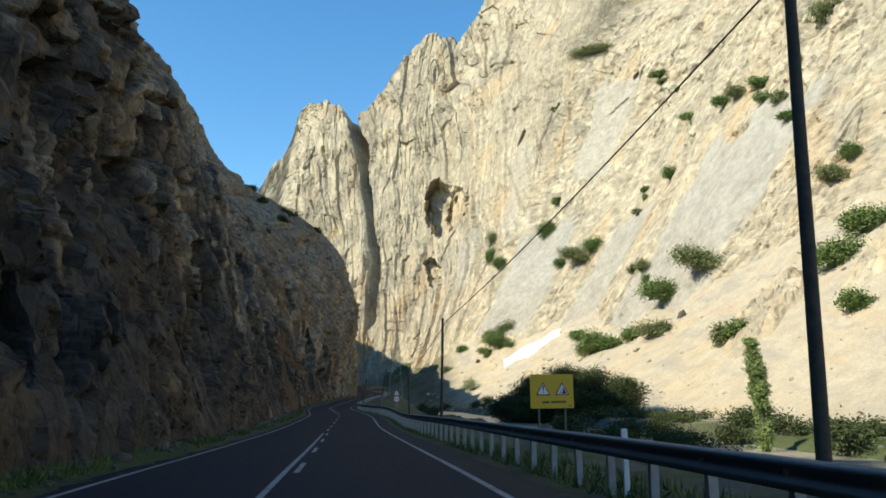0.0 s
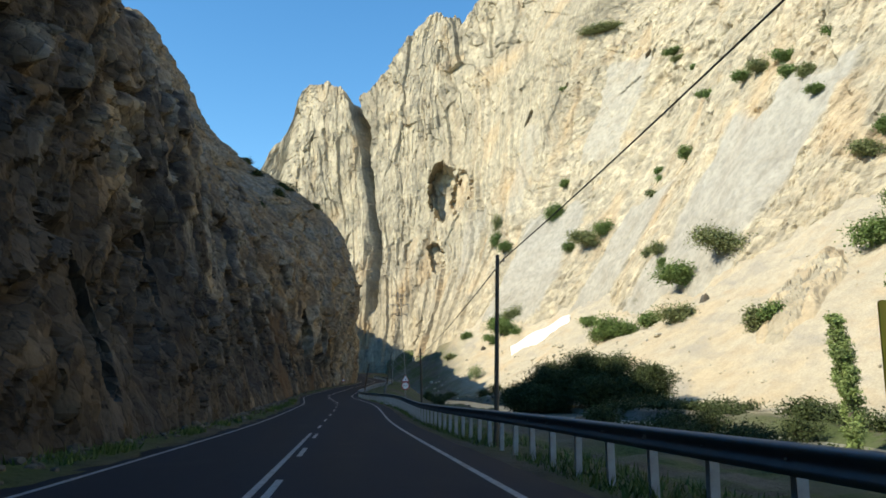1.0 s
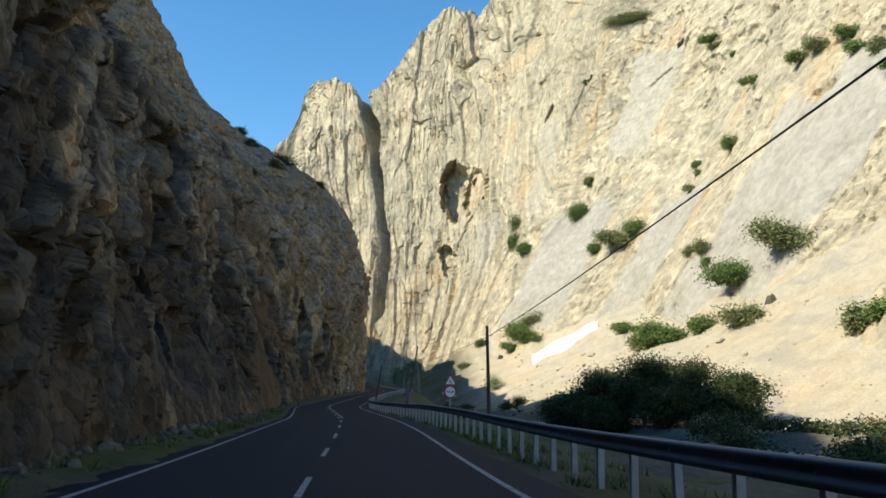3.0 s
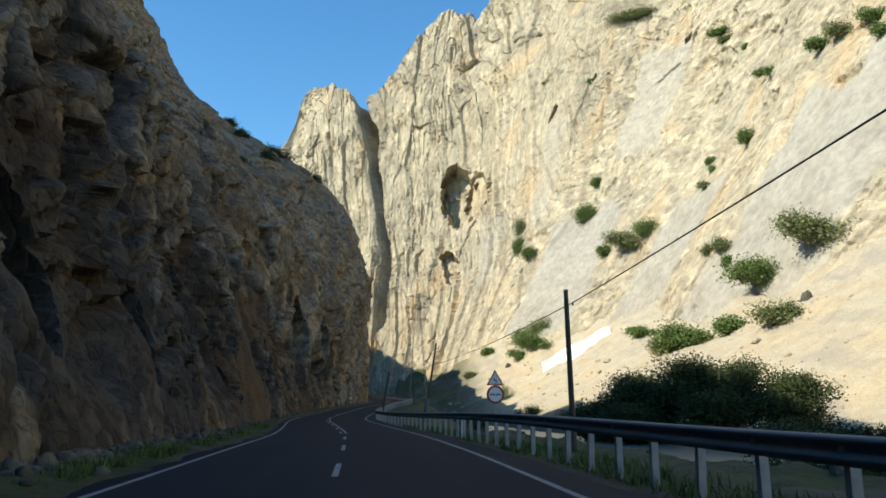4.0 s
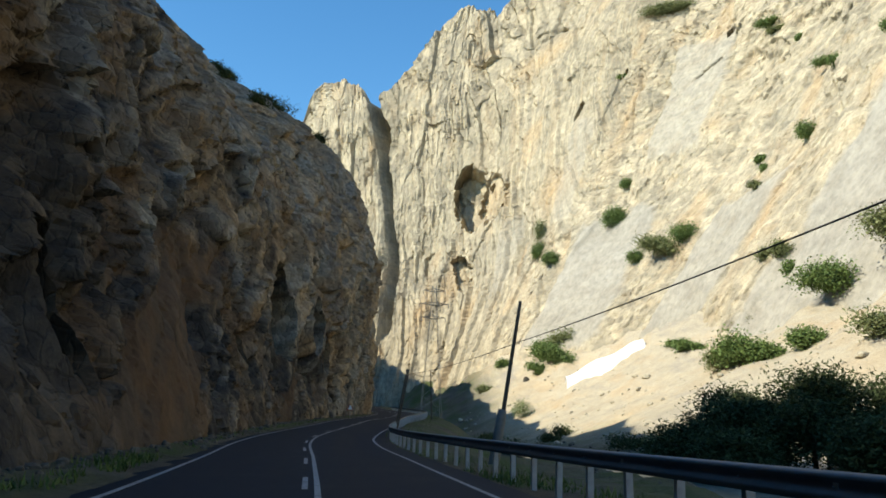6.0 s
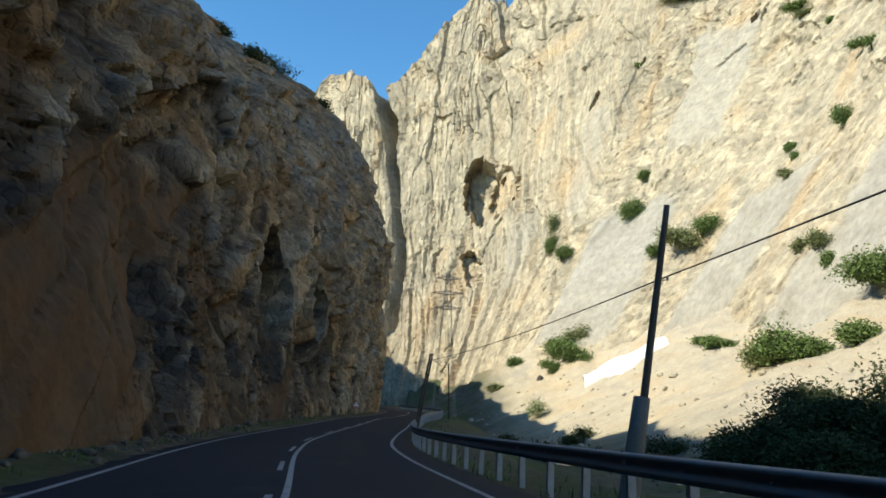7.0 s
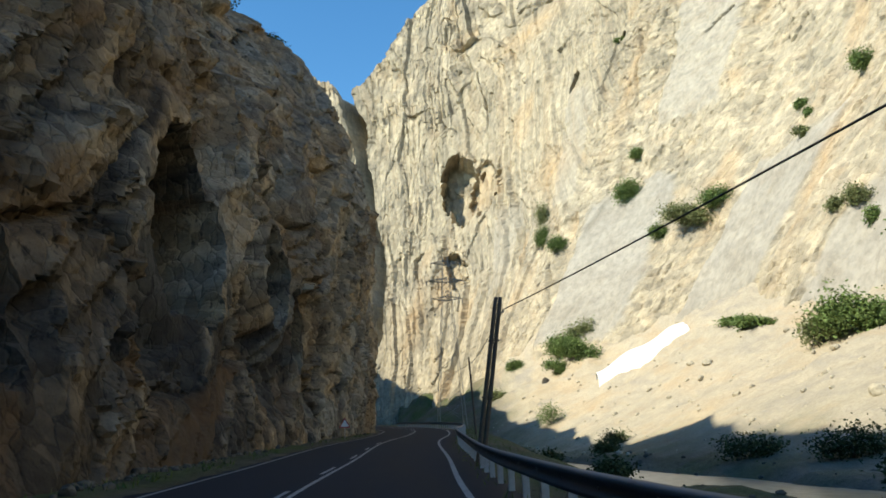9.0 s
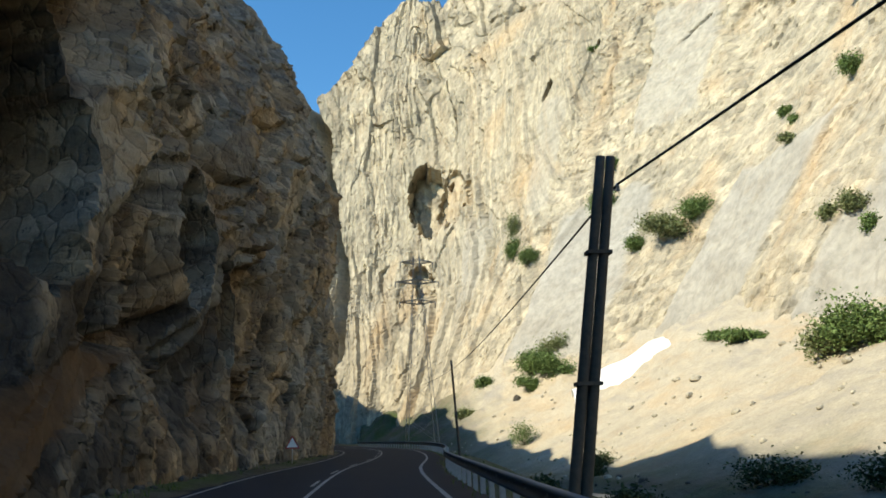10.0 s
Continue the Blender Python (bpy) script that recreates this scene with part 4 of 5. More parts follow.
def build_bend_sign():
    sign = new("no_overtaking_sign")
    sign.matrix_world = pose(7.09, 108.55, -0.9, 0, 0, 5)
    tagged(sign, "bend warning triangle above a round no-overtaking sign on a post", "road sign")
    tri = add_plate("triangle", tri_up(0, 2.66, 0.87), -0.0, 0.015, SIGN_RED, sign, "red-bordered white warning triangle")
    add_plate("triangle_face", tri_up(0, 2.73, 0.655), -0.004, 0.0, SIGN_WHITE, tri)
    arrow = [(-0.075, 2.99), (-0.04, 3.02), (-0.02, 2.925), (0.075, 2.925), (0.085, 2.84), (0.10, 2.83), (0.06, 2.765), (0.015, 2.82), (0.032, 2.835), (0.028, 2.875), (-0.075, 2.875)]
    add_plate("pictogram", arrow, -0.008, -0.004, SIGN_BLACK, tri)
    disc = add_plate("disc", circle(0, 2.23, 0.43), 0.0, 0.015, SIGN_RED, sign, "round sign with a red border")
    add_plate("disc_face", circle(0, 2.23, 0.335), -0.004, 0.0, SIGN_WHITE, disc)
    for cx, mat_ in ((-0.14, SIGN_RED), (0.14, SIGN_BLACK)):
        car_ = add_plate("pictogram", car_outline(cx, 2.23, 1.15), -0.008, -0.004, mat_, disc)
        add_plate("pictogram_window", [(cx - 0.07, 2.248), (cx + 0.07, 2.248), (cx + 0.055, 2.288), (cx - 0.055, 2.288)], -0.011, -0.008, SIGN_WHITE, disc)
    for cx in (-0.045, 0.045):
        bm = bmesh.new()
        rod(bm, (cx, 0.045, -0.6), (cx, 0.045, 3.0), 0.022, 0.022, 8)
        part("post", bm, STEEL, sign)


build_yellow_sign()
build_bend_sign()


def build_small_triangle():
    """A small triangular sign at the foot of the cliff, before the bend."""
    x, y = float(road_x(219)) - 4.75, 219.0
    sign = new("triangle_sign")
    sign.matrix_world = pose(x, y, float(ground_z(x, y)) - 0.1, 0, 0, -6)
    tagged(sign, "small pale triangular road sign on a short post", "road sign")
    plate = add_plate("triangle", tri_up(0, 1.0, 0.9), 0.0, 0.015, SIGN_RED, sign, "faded red-bordered triangle")
    add_plate("triangle_face", tri_up(0, 1.07, 0.69), -0.004, 0.0, SIGN_WHITE, plate)
    bm = bmesh.new()
    rod(bm, (0, 0.04, -0.3), (0, 0.04, 1.5), 0.028, 0.028, 8)
    part("post", bm, STEEL, sign)


build_small_triangle()


def build_marker_post(x, y, h):
    z = float(ground_z(x, y))
    ob = new("marker_post")
    ob.location = (x, y, z)
    tagged(ob, "white marker post beside the guard rail", "marker post", "marker posts")
    bm = bmesh.new()
    box(bm, 0, 0, h / 2 - 0.1, 0.10, 0.06, h + 0.2, bev=0.012)
    part("shaft", bm, SIGN_WHITE, ob)


for y in (16.8, 108.9):
    build_marker_post(float(rail_point(y)[0].x) + 0.28, y, 1.1)


# ---- lattice mast beyond the bend ----
def build_mast():
    x0, y0 = 16.6, 284.0
    z0 = float(ground_z(x0, y0)) - 0.3
    mast = new("lattice_mast")
    mast.location = (x0, y0, z0)
    tagged(mast, "grey steel lattice power mast below the cliff", "power mast")
    H = 30.5 - z0
    half = lambda z: 1.9 * (1 - z / H) ** 1.15 + 0.42
    for sx in (-1, 1):
        for sy in (-1, 1):
            bm = bmesh.new()
            rings = []
            for h in np.linspace(0, H, 9):
                rings.append([bm.verts.new((sx * half(h) + dx, sy * half(h) + dy, h)) for dx, dy in ((-0.04, -0.04), (0.04, -0.04), (0.04, 0.04), (-0.04, 0.04))])
            for r0, r1 in zip(rings, rings[1:]):
                for k in range(4):
                    bm.faces.new((r0[k], r0[(k + 1) % 4], r1[(k + 1) % 4], r1[k]))
            bm.faces.new(rings[-1])
            bm.faces.new(rings[0][::-1])
            part("leg", bm, MAST_STEEL, mast)
    zs = np.linspace(0, H, 12)
    for a, b in zip(zs, zs[1:]):
        for s in (-1, 1):
            for ax in (0, 1):
                p = lambda u, z: (u * half(z), s * half(z), z) if ax == 0 else (s * half(z), u * half(z), z)
                for way in (-1, 1):
                    bm = bmesh.new()
                    rod(bm, p(-way, a), p(way, b), 0.018, 0.018, 4)
                    part("brace", bm, MAST_STEEL, mast)
    for z, w in ((H - 1.0, 2.4), (H - 4.0, 3.2), (H - 7.0, 2.6)):
        bm = bmesh.new()
        for s in (-1, 1):
            rod(bm, (-w, 0, z), (0, s * 0.45, z - 0.35), 0.06, 0.06, 4)
            rod(bm, (w, 0, z), (0, s * 0.45, z - 0.35), 0.06, 0.06, 4)
            rod(bm, (-w, 0, z), (0, s * 0.45, z + 0.35), 0.05, 0.05, 4)
            rod(bm, (w, 0, z), (0, s * 0.45, z + 0.35), 0.05, 0.05, 4)
            rod(bm, (s * w, 0, z - 0.9), (s * w, 0, z), 0.09, 0.07, 6)
        part("cross_arm", bm, MAST_STEEL, mast)


build_mast()


# ---- plants ----
def leaf_mesh(name, centres, size, material, seed, flat=0.4):
    """Many small bent leaf clumps at the given places."""
    r = np.random.default_rng(seed)
    n = len(centres)
    a = r.normal(size=(n, 3))
    a[:, 2] *= 0.6
    a /= np.linalg.norm(a, axis=1)[:, None]
    b = np.cross(a, r.normal(size=(n, 3)))
    b /= np.linalg.norm(b, axis=1)[:, None]
    k = (size * r.uniform(0.55, 1.35, n))[:, None]
    c = np.cross(a, b)
    verts = np.stack([centres - a * k, centres + b * k * flat, centres + a * k + c * k * 0.35, centres - b * k * flat], 1)
    return mesh_from_arrays(name, verts.reshape(-1, 3), np.arange(4 * n).reshape(n, 4), material, smooth=False)


def build_tree(x, y, height, spread, material, label, seed, leaves=6000, size=0.2, name="tree", group="trees by the river", low=0.12, columnar=False):
    r = np.random.default_rng(seed)
    z = float(ground_z(x, y))
    tree = new(name)
    tree.location = (x, y, z)
    tagged(tree, label, "tree", group)
    bm = bmesh.new()
    lean = Vector((r.normal(0, 0.06), r.normal(0, 0.06), 1))
    top = lean * height * 0.85
    rr = 0.022 * height + 0.03
    rod(bm, (0, 0, -0.4), top * 0.5, rr, rr * 0.62, 9, 5, 0.2)
    rod(bm, top * 0.5, top, rr * 0.62, rr * 0.12, 7, 4, 0.2)
    tips, weights = [], []
    count = 110 if columnar else 34
    for i in range(count):
        u = r.uniform(low, 0.95)
        ang = i * 2.4 + r.normal(0, 0.4)
        if columnar:
            reach = spread * (0.35 + 0.65 * math.sin(math.pi * min(1, u * 0.92 + 0.08))) * r.uniform(0.6, 1.0)
            rise = reach * 1.6
        else:
            reach = spread * math.sqrt(max(0.05, 1 - (1.9 * (u - 0.42)) ** 2)) * r.uniform(0.55, 1.05)
            rise = reach * r.uniform(0.05, 0.55)
        p0 = top * (u * (1.04 if columnar else 0.9))
        p1 = p0 + Vector((math.cos(ang) * reach, math.sin(ang) * reach, rise))
        p1.z = min(p1.z, height * 1.02)
        mid = p0.lerp(p1, 0.55) + Vector((0, 0, 0.08 * reach))
        rod(bm, p0, mid, rr * 0.32, rr * 0.2, 5)
        rod(bm, mid, p1, rr * 0.2, rr * 0.05, 5)
        for q, wgt in ((p1, 1.0), (mid, 0.5), (p0.lerp(mid, 0.5), 0.15 if not columnar else 0.5)):
            tips.append(q)
            weights.append(wgt * r.uniform(0.4, 1.6))
    part("trunk", bm, BARK, tree)
    tips = np.array([list(q) for q in tips])
    weights = np.array(weights) / sum(weights)
    pick = r.choice(len(tips), size=leaves, p=weights)
    clump = (spread if not columnar else spread * 1.1) * 0.21
    c = tips[pick] + r.normal(size=(leaves, 3)) * np.array([clump, clump, clump * 0.75])
    c[:, 2] = np.maximum(c[:, 2], 0.15)
    crown = new("crown", leaf_mesh("crown", c, size, material, seed + 1))
    crown.parent = tree
    return tree


dark_label = "broad dark green leafy tree on the shaded river bank"
TREES = [(39.5, 199.0, 9.0, 4.6), (43.0, 193.0, 12.3, 5.2), (48.0, 187.0, 13.6, 5.6), (53.0, 181.5, 12.6, 5.2),
         (46.0, 201.0, 11.0, 5.2), (53.0, 193.0, 11.5, 5.4), (41.0, 188.0, 6.5, 4.0), (49.0, 178.0, 7.0, 4.2), (57.0, 174.5, 9.5, 4.6)]
for i, (x, y, h, w) in enumerate(TREES):
    build_tree(x, y, h, w, LEAF_DARK, dark_label, 100 + i, 15000, 0.24)
for i, (x, y, h, w) in enumerate([(36.0, 92.0, 4.2, 2.3), (40.5, 97.0, 4.8, 2.6), (33.5, 104.0, 4.2, 2.4), (47.0, 101.0, 4.4, 2.4), (38.0, 112.0, 5.2, 2.8), (44.0, 116.0, 5.0, 2.6), (31.0, 118.0, 3.8, 2.3)]):
    build_tree(x, y, h, w, LEAF_DARK, "small sparse dark tree on the river flat", 140 + i, 2800, 0.17, low=0.3)
build_tree(45.0, 88.6, 15.2, 0.95, LEAF_POPLAR, "slender bright green poplar on the river bank", 170, 20000, 0.14, "poplar", low=0.06, columnar=True)


def build_shrub(x, y, z, w, h, material, label, seed, leaves, size, turn=0.0, slope=0.0, group="shrubs on the slope"):
    """A low shrub: stems and a ragged mass of leaf clumps. slope: how much it follows the slope along its width."""
    r = np.random.default_rng(seed)
    ob = new("shrub")
    ob.location = (x, y, z)
    tagged(ob, label, "shrub", group)
    lobes = []
    for i in range(int(6 + w)):
        a, q = r.uniform(-1, 1), r.normal(0, 0.25)
        lobes.append(np.array([a * w * 0.5 * math.cos(turn) - q * w * 0.3 * math.sin(turn), a * w * 0.5 * math.sin(turn) + q * w * 0.3 * math.cos(turn),
                               h * r.uniform(0.25, 0.7) * (1 - 0.4 * a * a) + slope * a * w * 0.5]))
    bm = bmesh.new()
    rod(bm, (0, 0, -0.6), (0.1 * h, 0, 0.55 * h), 0.06 * h ** 0.5, 0.02, 6, 3, 0.2)
    part("stem", bm, BARK, ob)
    lobes = np.array(lobes)
    pick = r.integers(0, len(lobes), leaves)
    c = lobes[pick] + r.normal(size=(leaves, 3)) * np.array([w * 0.11 + 0.08 * h, w * 0.11 + 0.08 * h, h * 0.2])
    crown = new("foliage", leaf_mesh("foliage", c, size, material, seed + 1, 0.55))
    crown.parent = ob


sunny = "sunlit green shrub clinging to the canyon wall"
# x, y, z, width, height, climb along its width
WALL_SHRUBS = [
    (154.8, 493.3, 215.7, 20, 6, 0.1), (169.1, 409.1, 167.5, 10, 3.5, -0.1), (152.4, 309.6, 116, 8, 4, -0.4), (153.7, 301.4, 116, 8, 4.5, -0.4), (157.8, 289.6, 116, 9, 4, -0.4), (151.4, 279.4, 106, 5, 4, -0.2), (151.7, 268.8, 102, 4, 5, 0.0), (159.9, 266.5, 116, 5, 4, -0.2), (148.8, 257.4, 92, 6, 3, -0.2), (165.0, 403.2, 162, 6, 3, 0.0), (166.2, 387.7, 152, 4, 2.5, 0.0), (154.1, 347.1, 122, 4, 4, -0.4), (169.4, 261.6, 132.8, 8, 9, 0.3),
    (147.0, 227.2, 70.2, 5, 4.5, 0.0), (112.5, 454.0, 89.9, 8, 8, 0.0), (117.1, 409.2, 68.0, 17, 6, -0.35), (124.8, 400.2, 70.9, 10, 7, -0.1),
    (111.9, 424.7, 67.5, 6, 5, -0.2), (85.8, 498.0, 90.3, 4, 11, 0.0), (83.4, 493.8, 81.8, 5, 8, 0.0), (88.3, 480.5, 77.2, 6, 6, -0.2),
    (121.3, 267.6, 41.9, 15, 7, -0.5), (114.2, 287.8, 33.9, 15, 7, -0.4), (80.0, 441.8, 28.2, 12, 8, -0.2), (86.8, 438.8, 34.1, 12, 7, 0.0)]
MORE_SHRUBS = [
    (123.0, 183.6, 39.5, 9, 6, 0.2), (114.8, 183.7, 31.0, 9, 6.5, 0.1), (88.0, 233.6, 17.5, 7.5, 6, -0.3), (85.5, 280.0, 15.6, 9, 7, -0.3),
    (77.2, 422.0, 25.5, 12, 7, -0.4), (86.2, 187.8, 12.0, 2.6, 6, 0.0), (89.8, 183.9, 14.1, 5.5, 4, -0.3), (101.8, 158.2, 17.7, 6, 4, -0.2),
    (118.5, 328.4, 48.9, 3.5, 3.6, 0.0), (119.5, 462.3, 110.5, 6, 4, 0.0), (157.3, 355.4, 125.0, 7, 3, -0.2), (84.1, 286.8, 15.2, 6, 6, 0.0),
    (89.2, 276.2, 16.7, 6, 4, -0.2), (94.0, 268.5, 18.9, 6, 4.5, -0.2), (119.9, 324.0, 49.7, 5.5, 5, 0.0), (141.3, 344.5, 94.4, 4.5, 6, -0.4)]
LAST_SHRUBS = [
    (93.8, 333.3, 23.5, 8, 2.5, 0.0), (111.0, 325.8, 30.0, 3, 4, 0.0), (136.6, 367.7, 89.6, 3, 3, 0.0), (139.2, 376.3, 96.8, 3.5, 3, 0.0),
    (133.7, 362.5, 82.1, 4, 3, -0.3), (119.6, 316.9, 44.4, 2.2, 4.5, 0.0), (128.4, 494.9, 177.7, 4, 3, 0.0), (52.3, 440.7, 13.7, 5, 3.5, -0.2),
    (71.3, 424.9, 21.0, 8, 4, -0.4), (62.6, 456.4, 25.0, 5, 4, 0.0), (145.4, 229.6, 65.0, 8, 4, -0.3), (97.3, 348.5, 25.9, 9, 2.5, 0.0)]
# the face of the wall, to root the high shrubs in it
face = np.stack(np.broadcast_arrays(*wall_shape(np.arange(100, 640, 2.0)[:, None], np.arange(20, 260, 2.0)[None, :])[:3]), -1).reshape(-1, 3)
k = 0
for rows in (WALL_SHRUBS, MORE_SHRUBS, LAST_SHRUBS):
    for x, y, z, w, h, climb in rows:
        if z > float(ground_z(x, y)) + 4:
            x, y, z = (float(v) for v in face[np.argmin(((face - (x, y, z)) ** 2 * (1, 1, 3)).sum(1))])
        build_shrub(x, y, z - 0.4, w, h, LEAF_LIGHT if k % 3 else LEAF_DRY, sunny, 300 + 3 * k, int(700 + 210 * w * h ** 0.5), 0.27 + 0.007 * w, -0.35, climb)
        k += 1
# bushes along the crest of the roadside cliff
for i, (y, z, w, h) in enumerate([(244.0, 51.0, 5.5, 3.4), (240.0, 51.5, 3.5, 2.6), (247.0, 47.0, 3.0, 2.4), (236.0, 54.0, 3.0, 2.0), (228.0, 47.0, 3.2, 2.2), (205.0, 40.0, 2.6, 1.8), (248.0, 60.0, 3.5, 2.0)]):
    cx, cy, cz = (float(np.ravel(a)[0]) for a in cliff_shape(np.array([[y]]), np.array([[z]]))[:3])
    build_shrub(cx - 0.8, cy, cz - 0.1, w, h, LEAF_DARK, "dark shaded shrub on the crest of the roadside cliff", 900 + 3 * i, int(900 + 180 * w), 0.17, 0.9, 0.0, "shrubs on the crest")
# bushes on the valley floor
low_label = "leafy green bush on the stony valley floor"
for i, (x, y, w, h, mat_) in enumerate([(55.0, 376.5, 5.5, 6.0, LEAF_LIGHT), (51.8, 312.0, 6, 3.2, LEAF_DARK), (46.0, 300.0, 5, 2.6, LEAF_DARK), (40.0, 345.0, 6, 3.0, LEAF_DARK), (24.0, 262.0, 4, 2.4, LEAF_DARK),
                                     (21.5, 240.0, 3.5, 2.2, LEAF_DARK), (23.0, 222.0, 4, 2.6, LEAF_DARK), (47.0, 246.0, 6, 3.4, LEAF_DARK), (50.0, 230.0, 6, 3.6, LEAF_DARK), (55.0, 214.0, 7, 4.0, LEAF_DARK)]):
    build_shrub(x, y, float(ground_z(x, y)) - 0.2, w, h, mat_, low_label, 500 + 3 * i, int(1100 + 200 * w), 0.2, 0.3 * i, 0.0, "bushes on the valley floor")


scrub = np.random.default_rng(61)
for i in range(22):
    y = 72 + 4.2 * i + scrub.uniform(-2, 2)
    x = 35 + scrub.uniform(0, 24) - 0.03 * i
    build_shrub(x, y, float(ground_z(x, y)) - 0.2, scrub.uniform(5, 8.5), scrub.uniform(1.8, 3.2), LEAF_DARK, low_label, 700 + 3 * i, 2000, 0.19, scrub.uniform(0, 3), 0.0, "bushes on the valley floor")


# ---- rocks standing out of the scree ----
def build_outcrop(x, y, long, wide, high, turn, label, material, seed):
    """A ragged rock rib rising out of the slope; its long axis runs up the hill."""
    n, m = 90, 60
    a, b = np.meshgrid(np.linspace(-1, 1, n), np.linspace(-1, 1, m), indexing="ij")
    r = np.sqrt(a**2 + b**2) + 0.22 * fbm(a * 2.2, b * 2.2, seed + 0.3, 3)
    px, py = a * long, b * wide
    cx, cy = x + px * math.cos(turn) - py * math.sin(turn), y + px * math.sin(turn) + py * math.cos(turn)
    f, g = blocks(px / 5.2 + 0.3 * perlin(px / 5, py / 5, 2.2), py / 4.0, 20 + seed, 1.0)
    f2, g2 = blocks(px / 1.6, py / 1.1, 21 + seed, 1.3)
    body = 1 - step(0.35, 1.0, r)
    z = ground_z(cx, cy) - 0.6 + body * (high * (0.8 + 0.16 * f - 0.1 * g) + 0.05 * high * (f2 - g2))
    me = mesh_from_arrays("rock_outcrop", np.stack([cx, cy, z], -1).reshape(-1, 3), grid_faces(n, m), material,
                          {"strata": cx - 0.5 * z, "rise": z * 3, "slab": 0 * z, "ochre": 0.3 * (f > 0.3), "tone": np.clip(0.5 + 0.4 * f, 0, 1)}, smooth=False)
    tagged(new("rock_outcrop", me), label, "rock", "rocks on the scree")


build_outcrop(98.0, 188.0, 22.0, 9.5, 4.6, 0.78, "pale weathered rock rib standing out of the scree", WALL_ROCK, 1)
build_outcrop(118.0, 170.0, 15.0, 8.0, 3.6, 0.3, "pale weathered rock rib standing out of the scree", WALL_ROCK, 2)
build_outcrop(100.6, 243.9, 2.2, 1.5, 2.6, 0.4, "single dark boulder resting on the pale scree", STONE, 3)
build_outcrop(66.0, 425.0, 2.0, 1.4, 2.2, 0.4, "single dark boulder resting on the pale scree", STONE, 4)


# ---- snow left in the gully ----
def build_snow():
    n, m = 60, 24
    a, b = Vector((72.5, 387.4)), Vector((99.0, 383.6))
    along = (b - a).normalized()
    side = Vector((-along.y, along.x))
    verts = np.zeros((n, m, 3))
    for i in range(n):
        u = i / (n - 1)
        wd = (2.4 + 8.6 * step(0.0, 0.5, u)) * (1 - 0.8 * float(step(0.95, 1.0, u))) * (1 + 0.05 * noise.noise(Vector((u * 9, 0.5, 0.1))))
        for j in range(m):
            v = j / (m - 1) * 2 - 1
            p = a.lerp(b, u) + side * (v * wd + 0.2 * noise.noise(Vector((u * 5, 3.5, 0.2))))
            hgt = 2.0 * (1 - abs(v) ** 6) - 1.2 * abs(v) ** 12
            verts[i, j] = (p.x, p.y, hgt)
    bed = ground_z(verts[:, :, 0], verts[:, :, 1])
    for _ in range(40):                                # the snow bridges the hollows
        pad = np.pad(bed, 1, mode="edge")
        bed = 0.2 * (pad[1:-1, 1:-1] + pad[:-2, 1:-1] + pad[2:, 1:-1] + pad[1:-1, :-2] + pad[1:-1, 2:])
    verts[:, :, 2] += bed
    me = mesh_from_arrays("snow_patch", verts.reshape(-1, 3), grid_faces(n, m)[:, ::-1], SNOW)
    tagged(new("snow_patch", me), "strip of old white snow lying on the scree", "snow")


build_snow()


# ---- verge grass and stones ----
def build_grass():
    r = np.random.default_rng(5)
    n = 26000
    y = np.where(r.random(n) < 0.75, r.uniform(4, 130, n), r.uniform(4, 250, n))
    left = r.random(n) < 0.42
    right_off = rail_off(y) + HALF
    off = np.where(left, -4.55 - np.abs(r.normal(0, 0.55, n)), right_off - 0.35 + np.abs(r.normal(0, 1.6, n)))
    keep = fbm(off / 2.2, y / 3.5, 4.4, 3) > np.where(left, 0.05, -0.12)
    y, off = y[keep], off[keep]
    n = len(y)
    x = road_x(y) + off
    ok = (x > cliff_foot(y) - 0.3)
    x, y = x[ok], y[ok]
    n = len(x)
    z = ground_z(x, y)
    h = r.uniform(0.08, 0.30, n)
    ang = r.uniform(0, 6.28, n)
    wd = r.uniform(0.012, 0.035, n)
    base = np.stack([x, y, z - 0.02], -1)
    sidev = np.stack([np.cos(ang), np.sin(ang), 0 * ang], -1) * wd[:, None]
    tip = base + np.stack([r.normal(0, 0.09, n), r.normal(0, 0.09, n), h], -1)
    verts = np.stack([base - sidev, base + sidev, tip], 1)
    me = mesh_from_arrays("verge_grass", verts.reshape(-1, 3), np.arange(3 * n).reshape(n, 3), GRASS, smooth=False)
    tagged(new("verge_grass", me), "sparse green grass tufts along both road verges", "grass", kind="stuff")


build_grass()


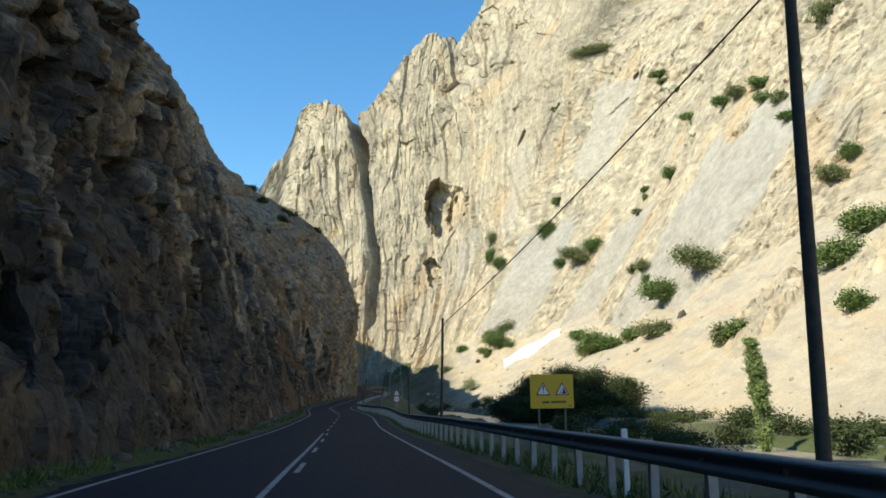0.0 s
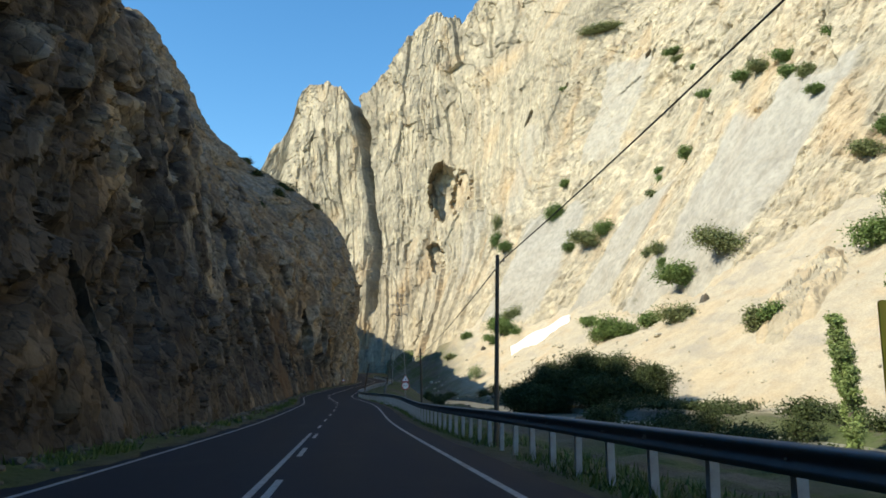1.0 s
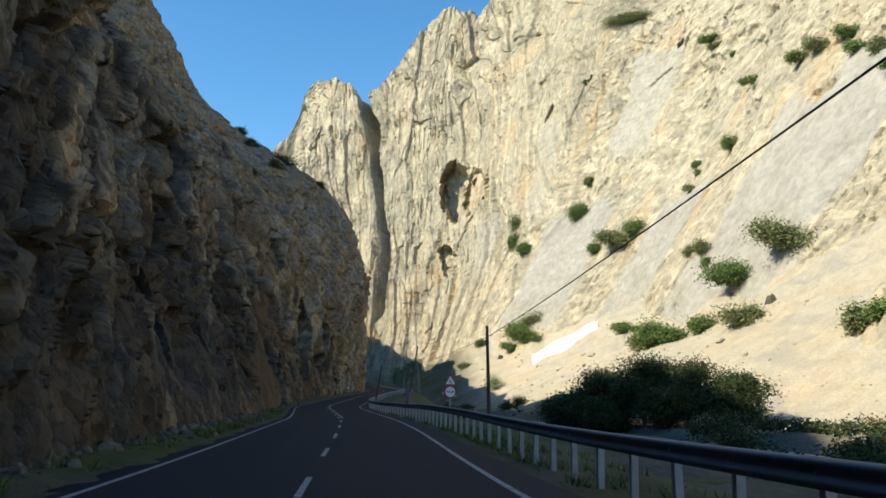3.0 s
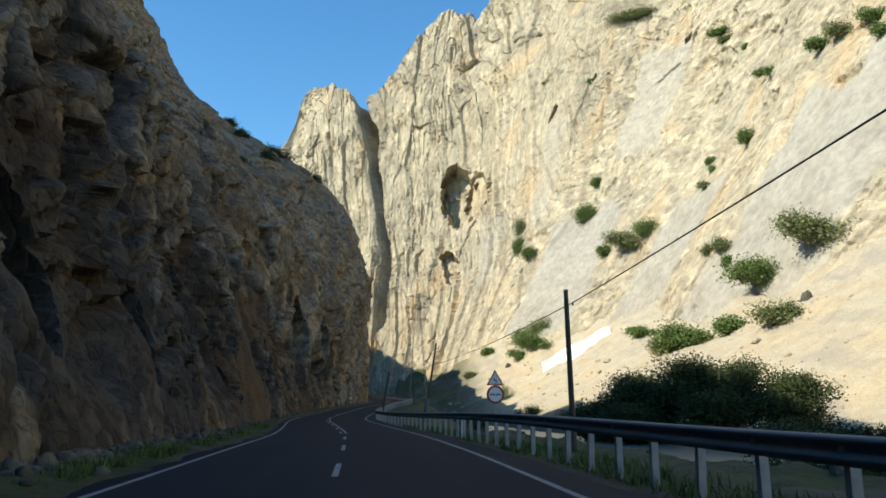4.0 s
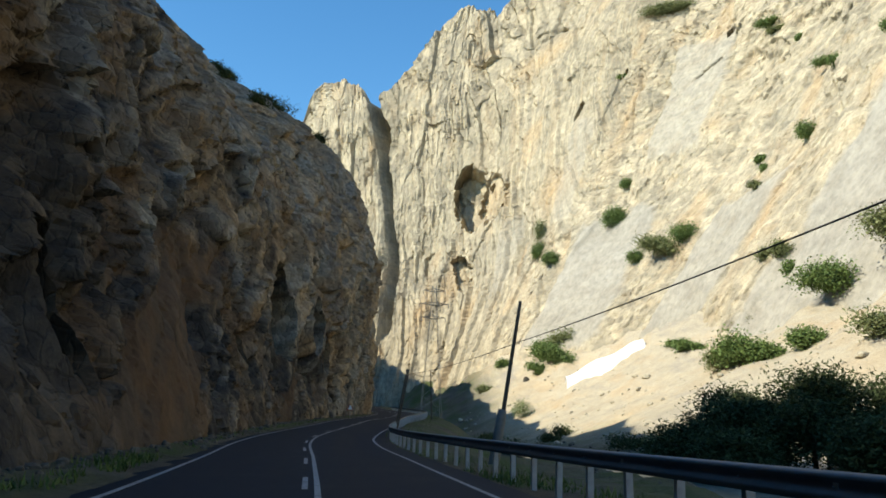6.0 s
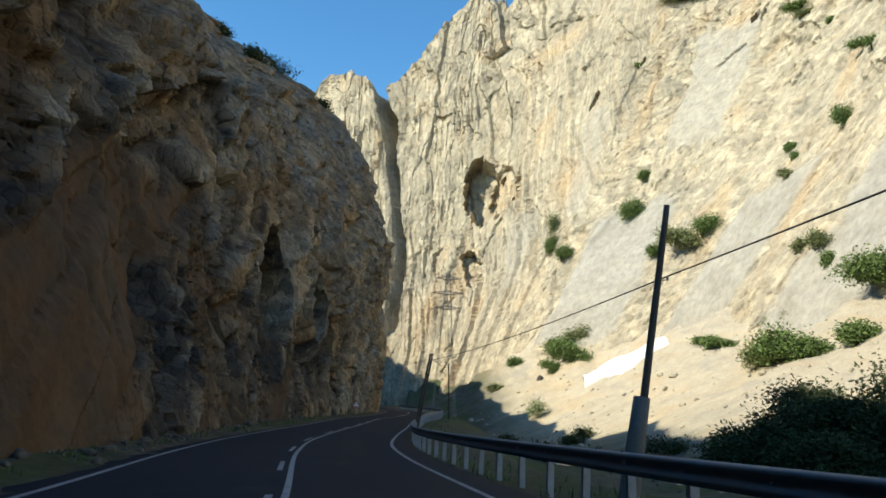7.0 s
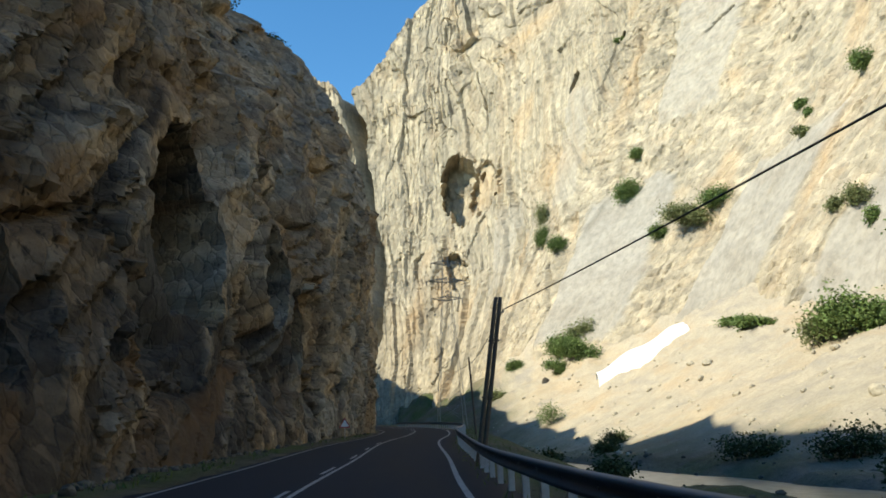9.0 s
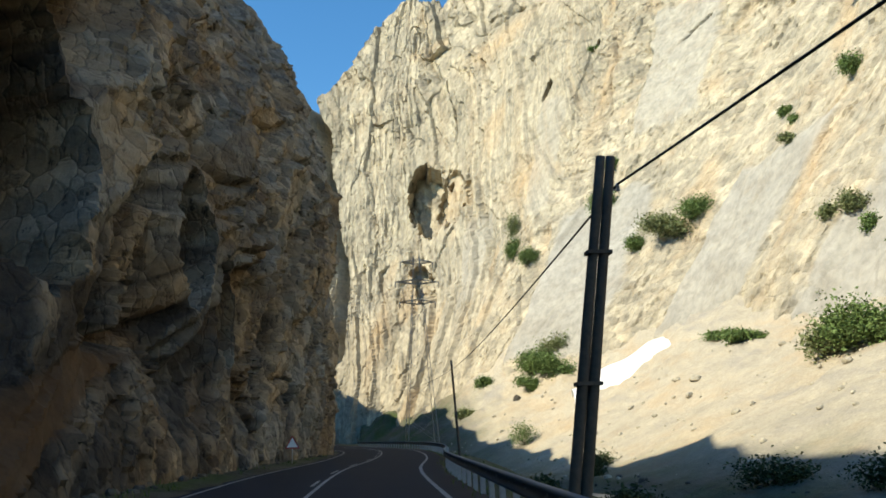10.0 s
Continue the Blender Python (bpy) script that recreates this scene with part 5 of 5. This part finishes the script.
def stone_mesh(seed, rough=0.35):
    bm = bmesh.new()
    bmesh.ops.create_icosphere(bm, subdivisions=2, radius=1.0)
    for v in bm.verts:
        d = v.co.normalized()
        k = 1 + rough * noise.noise(d * 1.3 + Vector((seed * 3.1, 0, 0))) + 0.18 * noise.noise(d * 3.1 + Vector((0, seed * 1.7, 0)))
        for ax in (0.0, 2.1, 4.2):
            q = Vector((math.cos(ax + seed), math.sin(ax + seed), 0.3 * math.sin(ax * 2 + seed)))
            k = min(k, 0.78 / max(0.05, d.dot(q.normalized())) if d.dot(q) > 0.4 else k)
        v.co = d * k
    me = bpy.data.meshes.new("stone")
    bm.to_mesh(me)
    bm.free()
    me.materials.append(STONE)
    return me


STONES = [stone_mesh(k) for k in range(6)]


def build_rubble(name, label, n, place, size, seed, material=STONE):
    """Loose stones joined into one mesh."""
    r = np.random.default_rng(seed)
    vs, fs, at = [], [], 0
    bases = []
    for me in STONES:
        v = np.array([list(p.co) for p in me.vertices])
        f = np.array([list(p.vertices) for p in me.polygons])
        bases.append((v, f))
    pts = place(r, n)
    for x, y in pts:
        v, f = bases[r.integers(0, len(bases))]
        a = r.uniform(0, 6.28)
        k = size * r.lognormal(0, 0.55) * np.array([1, r.uniform(0.6, 1.0), r.uniform(0.45, 0.8)])
        q = v * k
        q = np.stack([q[:, 0] * math.cos(a) - q[:, 1] * math.sin(a), q[:, 0] * math.sin(a) + q[:, 1] * math.cos(a), q[:, 2]], 1)
        vs.append(q + np.array([x, y, float(ground_z(x, y)) + 0.25 * k[2]]))
        fs.append(f + at)
        at += len(v)
    me = mesh_from_arrays(name, np.concatenate(vs), np.concatenate(fs), material, smooth=False)
    tagged(new(name, me), label, "stones", kind="stuff")


def by_cliff(r, n):
    y = np.where(r.random(n) < 0.35, r.normal(96, 9, n), r.uniform(4, 240, n))
    return np.stack([cliff_foot(y) + np.abs(r.normal(0, 0.5, n)) + 0.05, y], 1)


def by_river(r, n):
    y = r.uniform(60, 330, n)
    return np.stack([river_x(y) + r.choice([-1, 1], n) * r.uniform(7, 14, n), y], 1)


def on_scree(r, n):
    y = r.uniform(60, 420, n)
    return np.stack([wall_px(np.interp(y, WALL_Y[::-1], wt[::-1])) - r.uniform(2, 55, n) ** 1.0, y], 1)


build_rubble("roadside_rubble", "grey broken stones fallen at the foot of the cliff", 1500, by_cliff, 0.075, 21)
build_rubble("river_boulders", "pale boulders scattered along the river banks", 110, by_river, 0.3, 22)
build_rubble("scree_stones", "pale stones scattered on the scree slope", 520, on_scree, 0.3, 23, PALE_STONE)
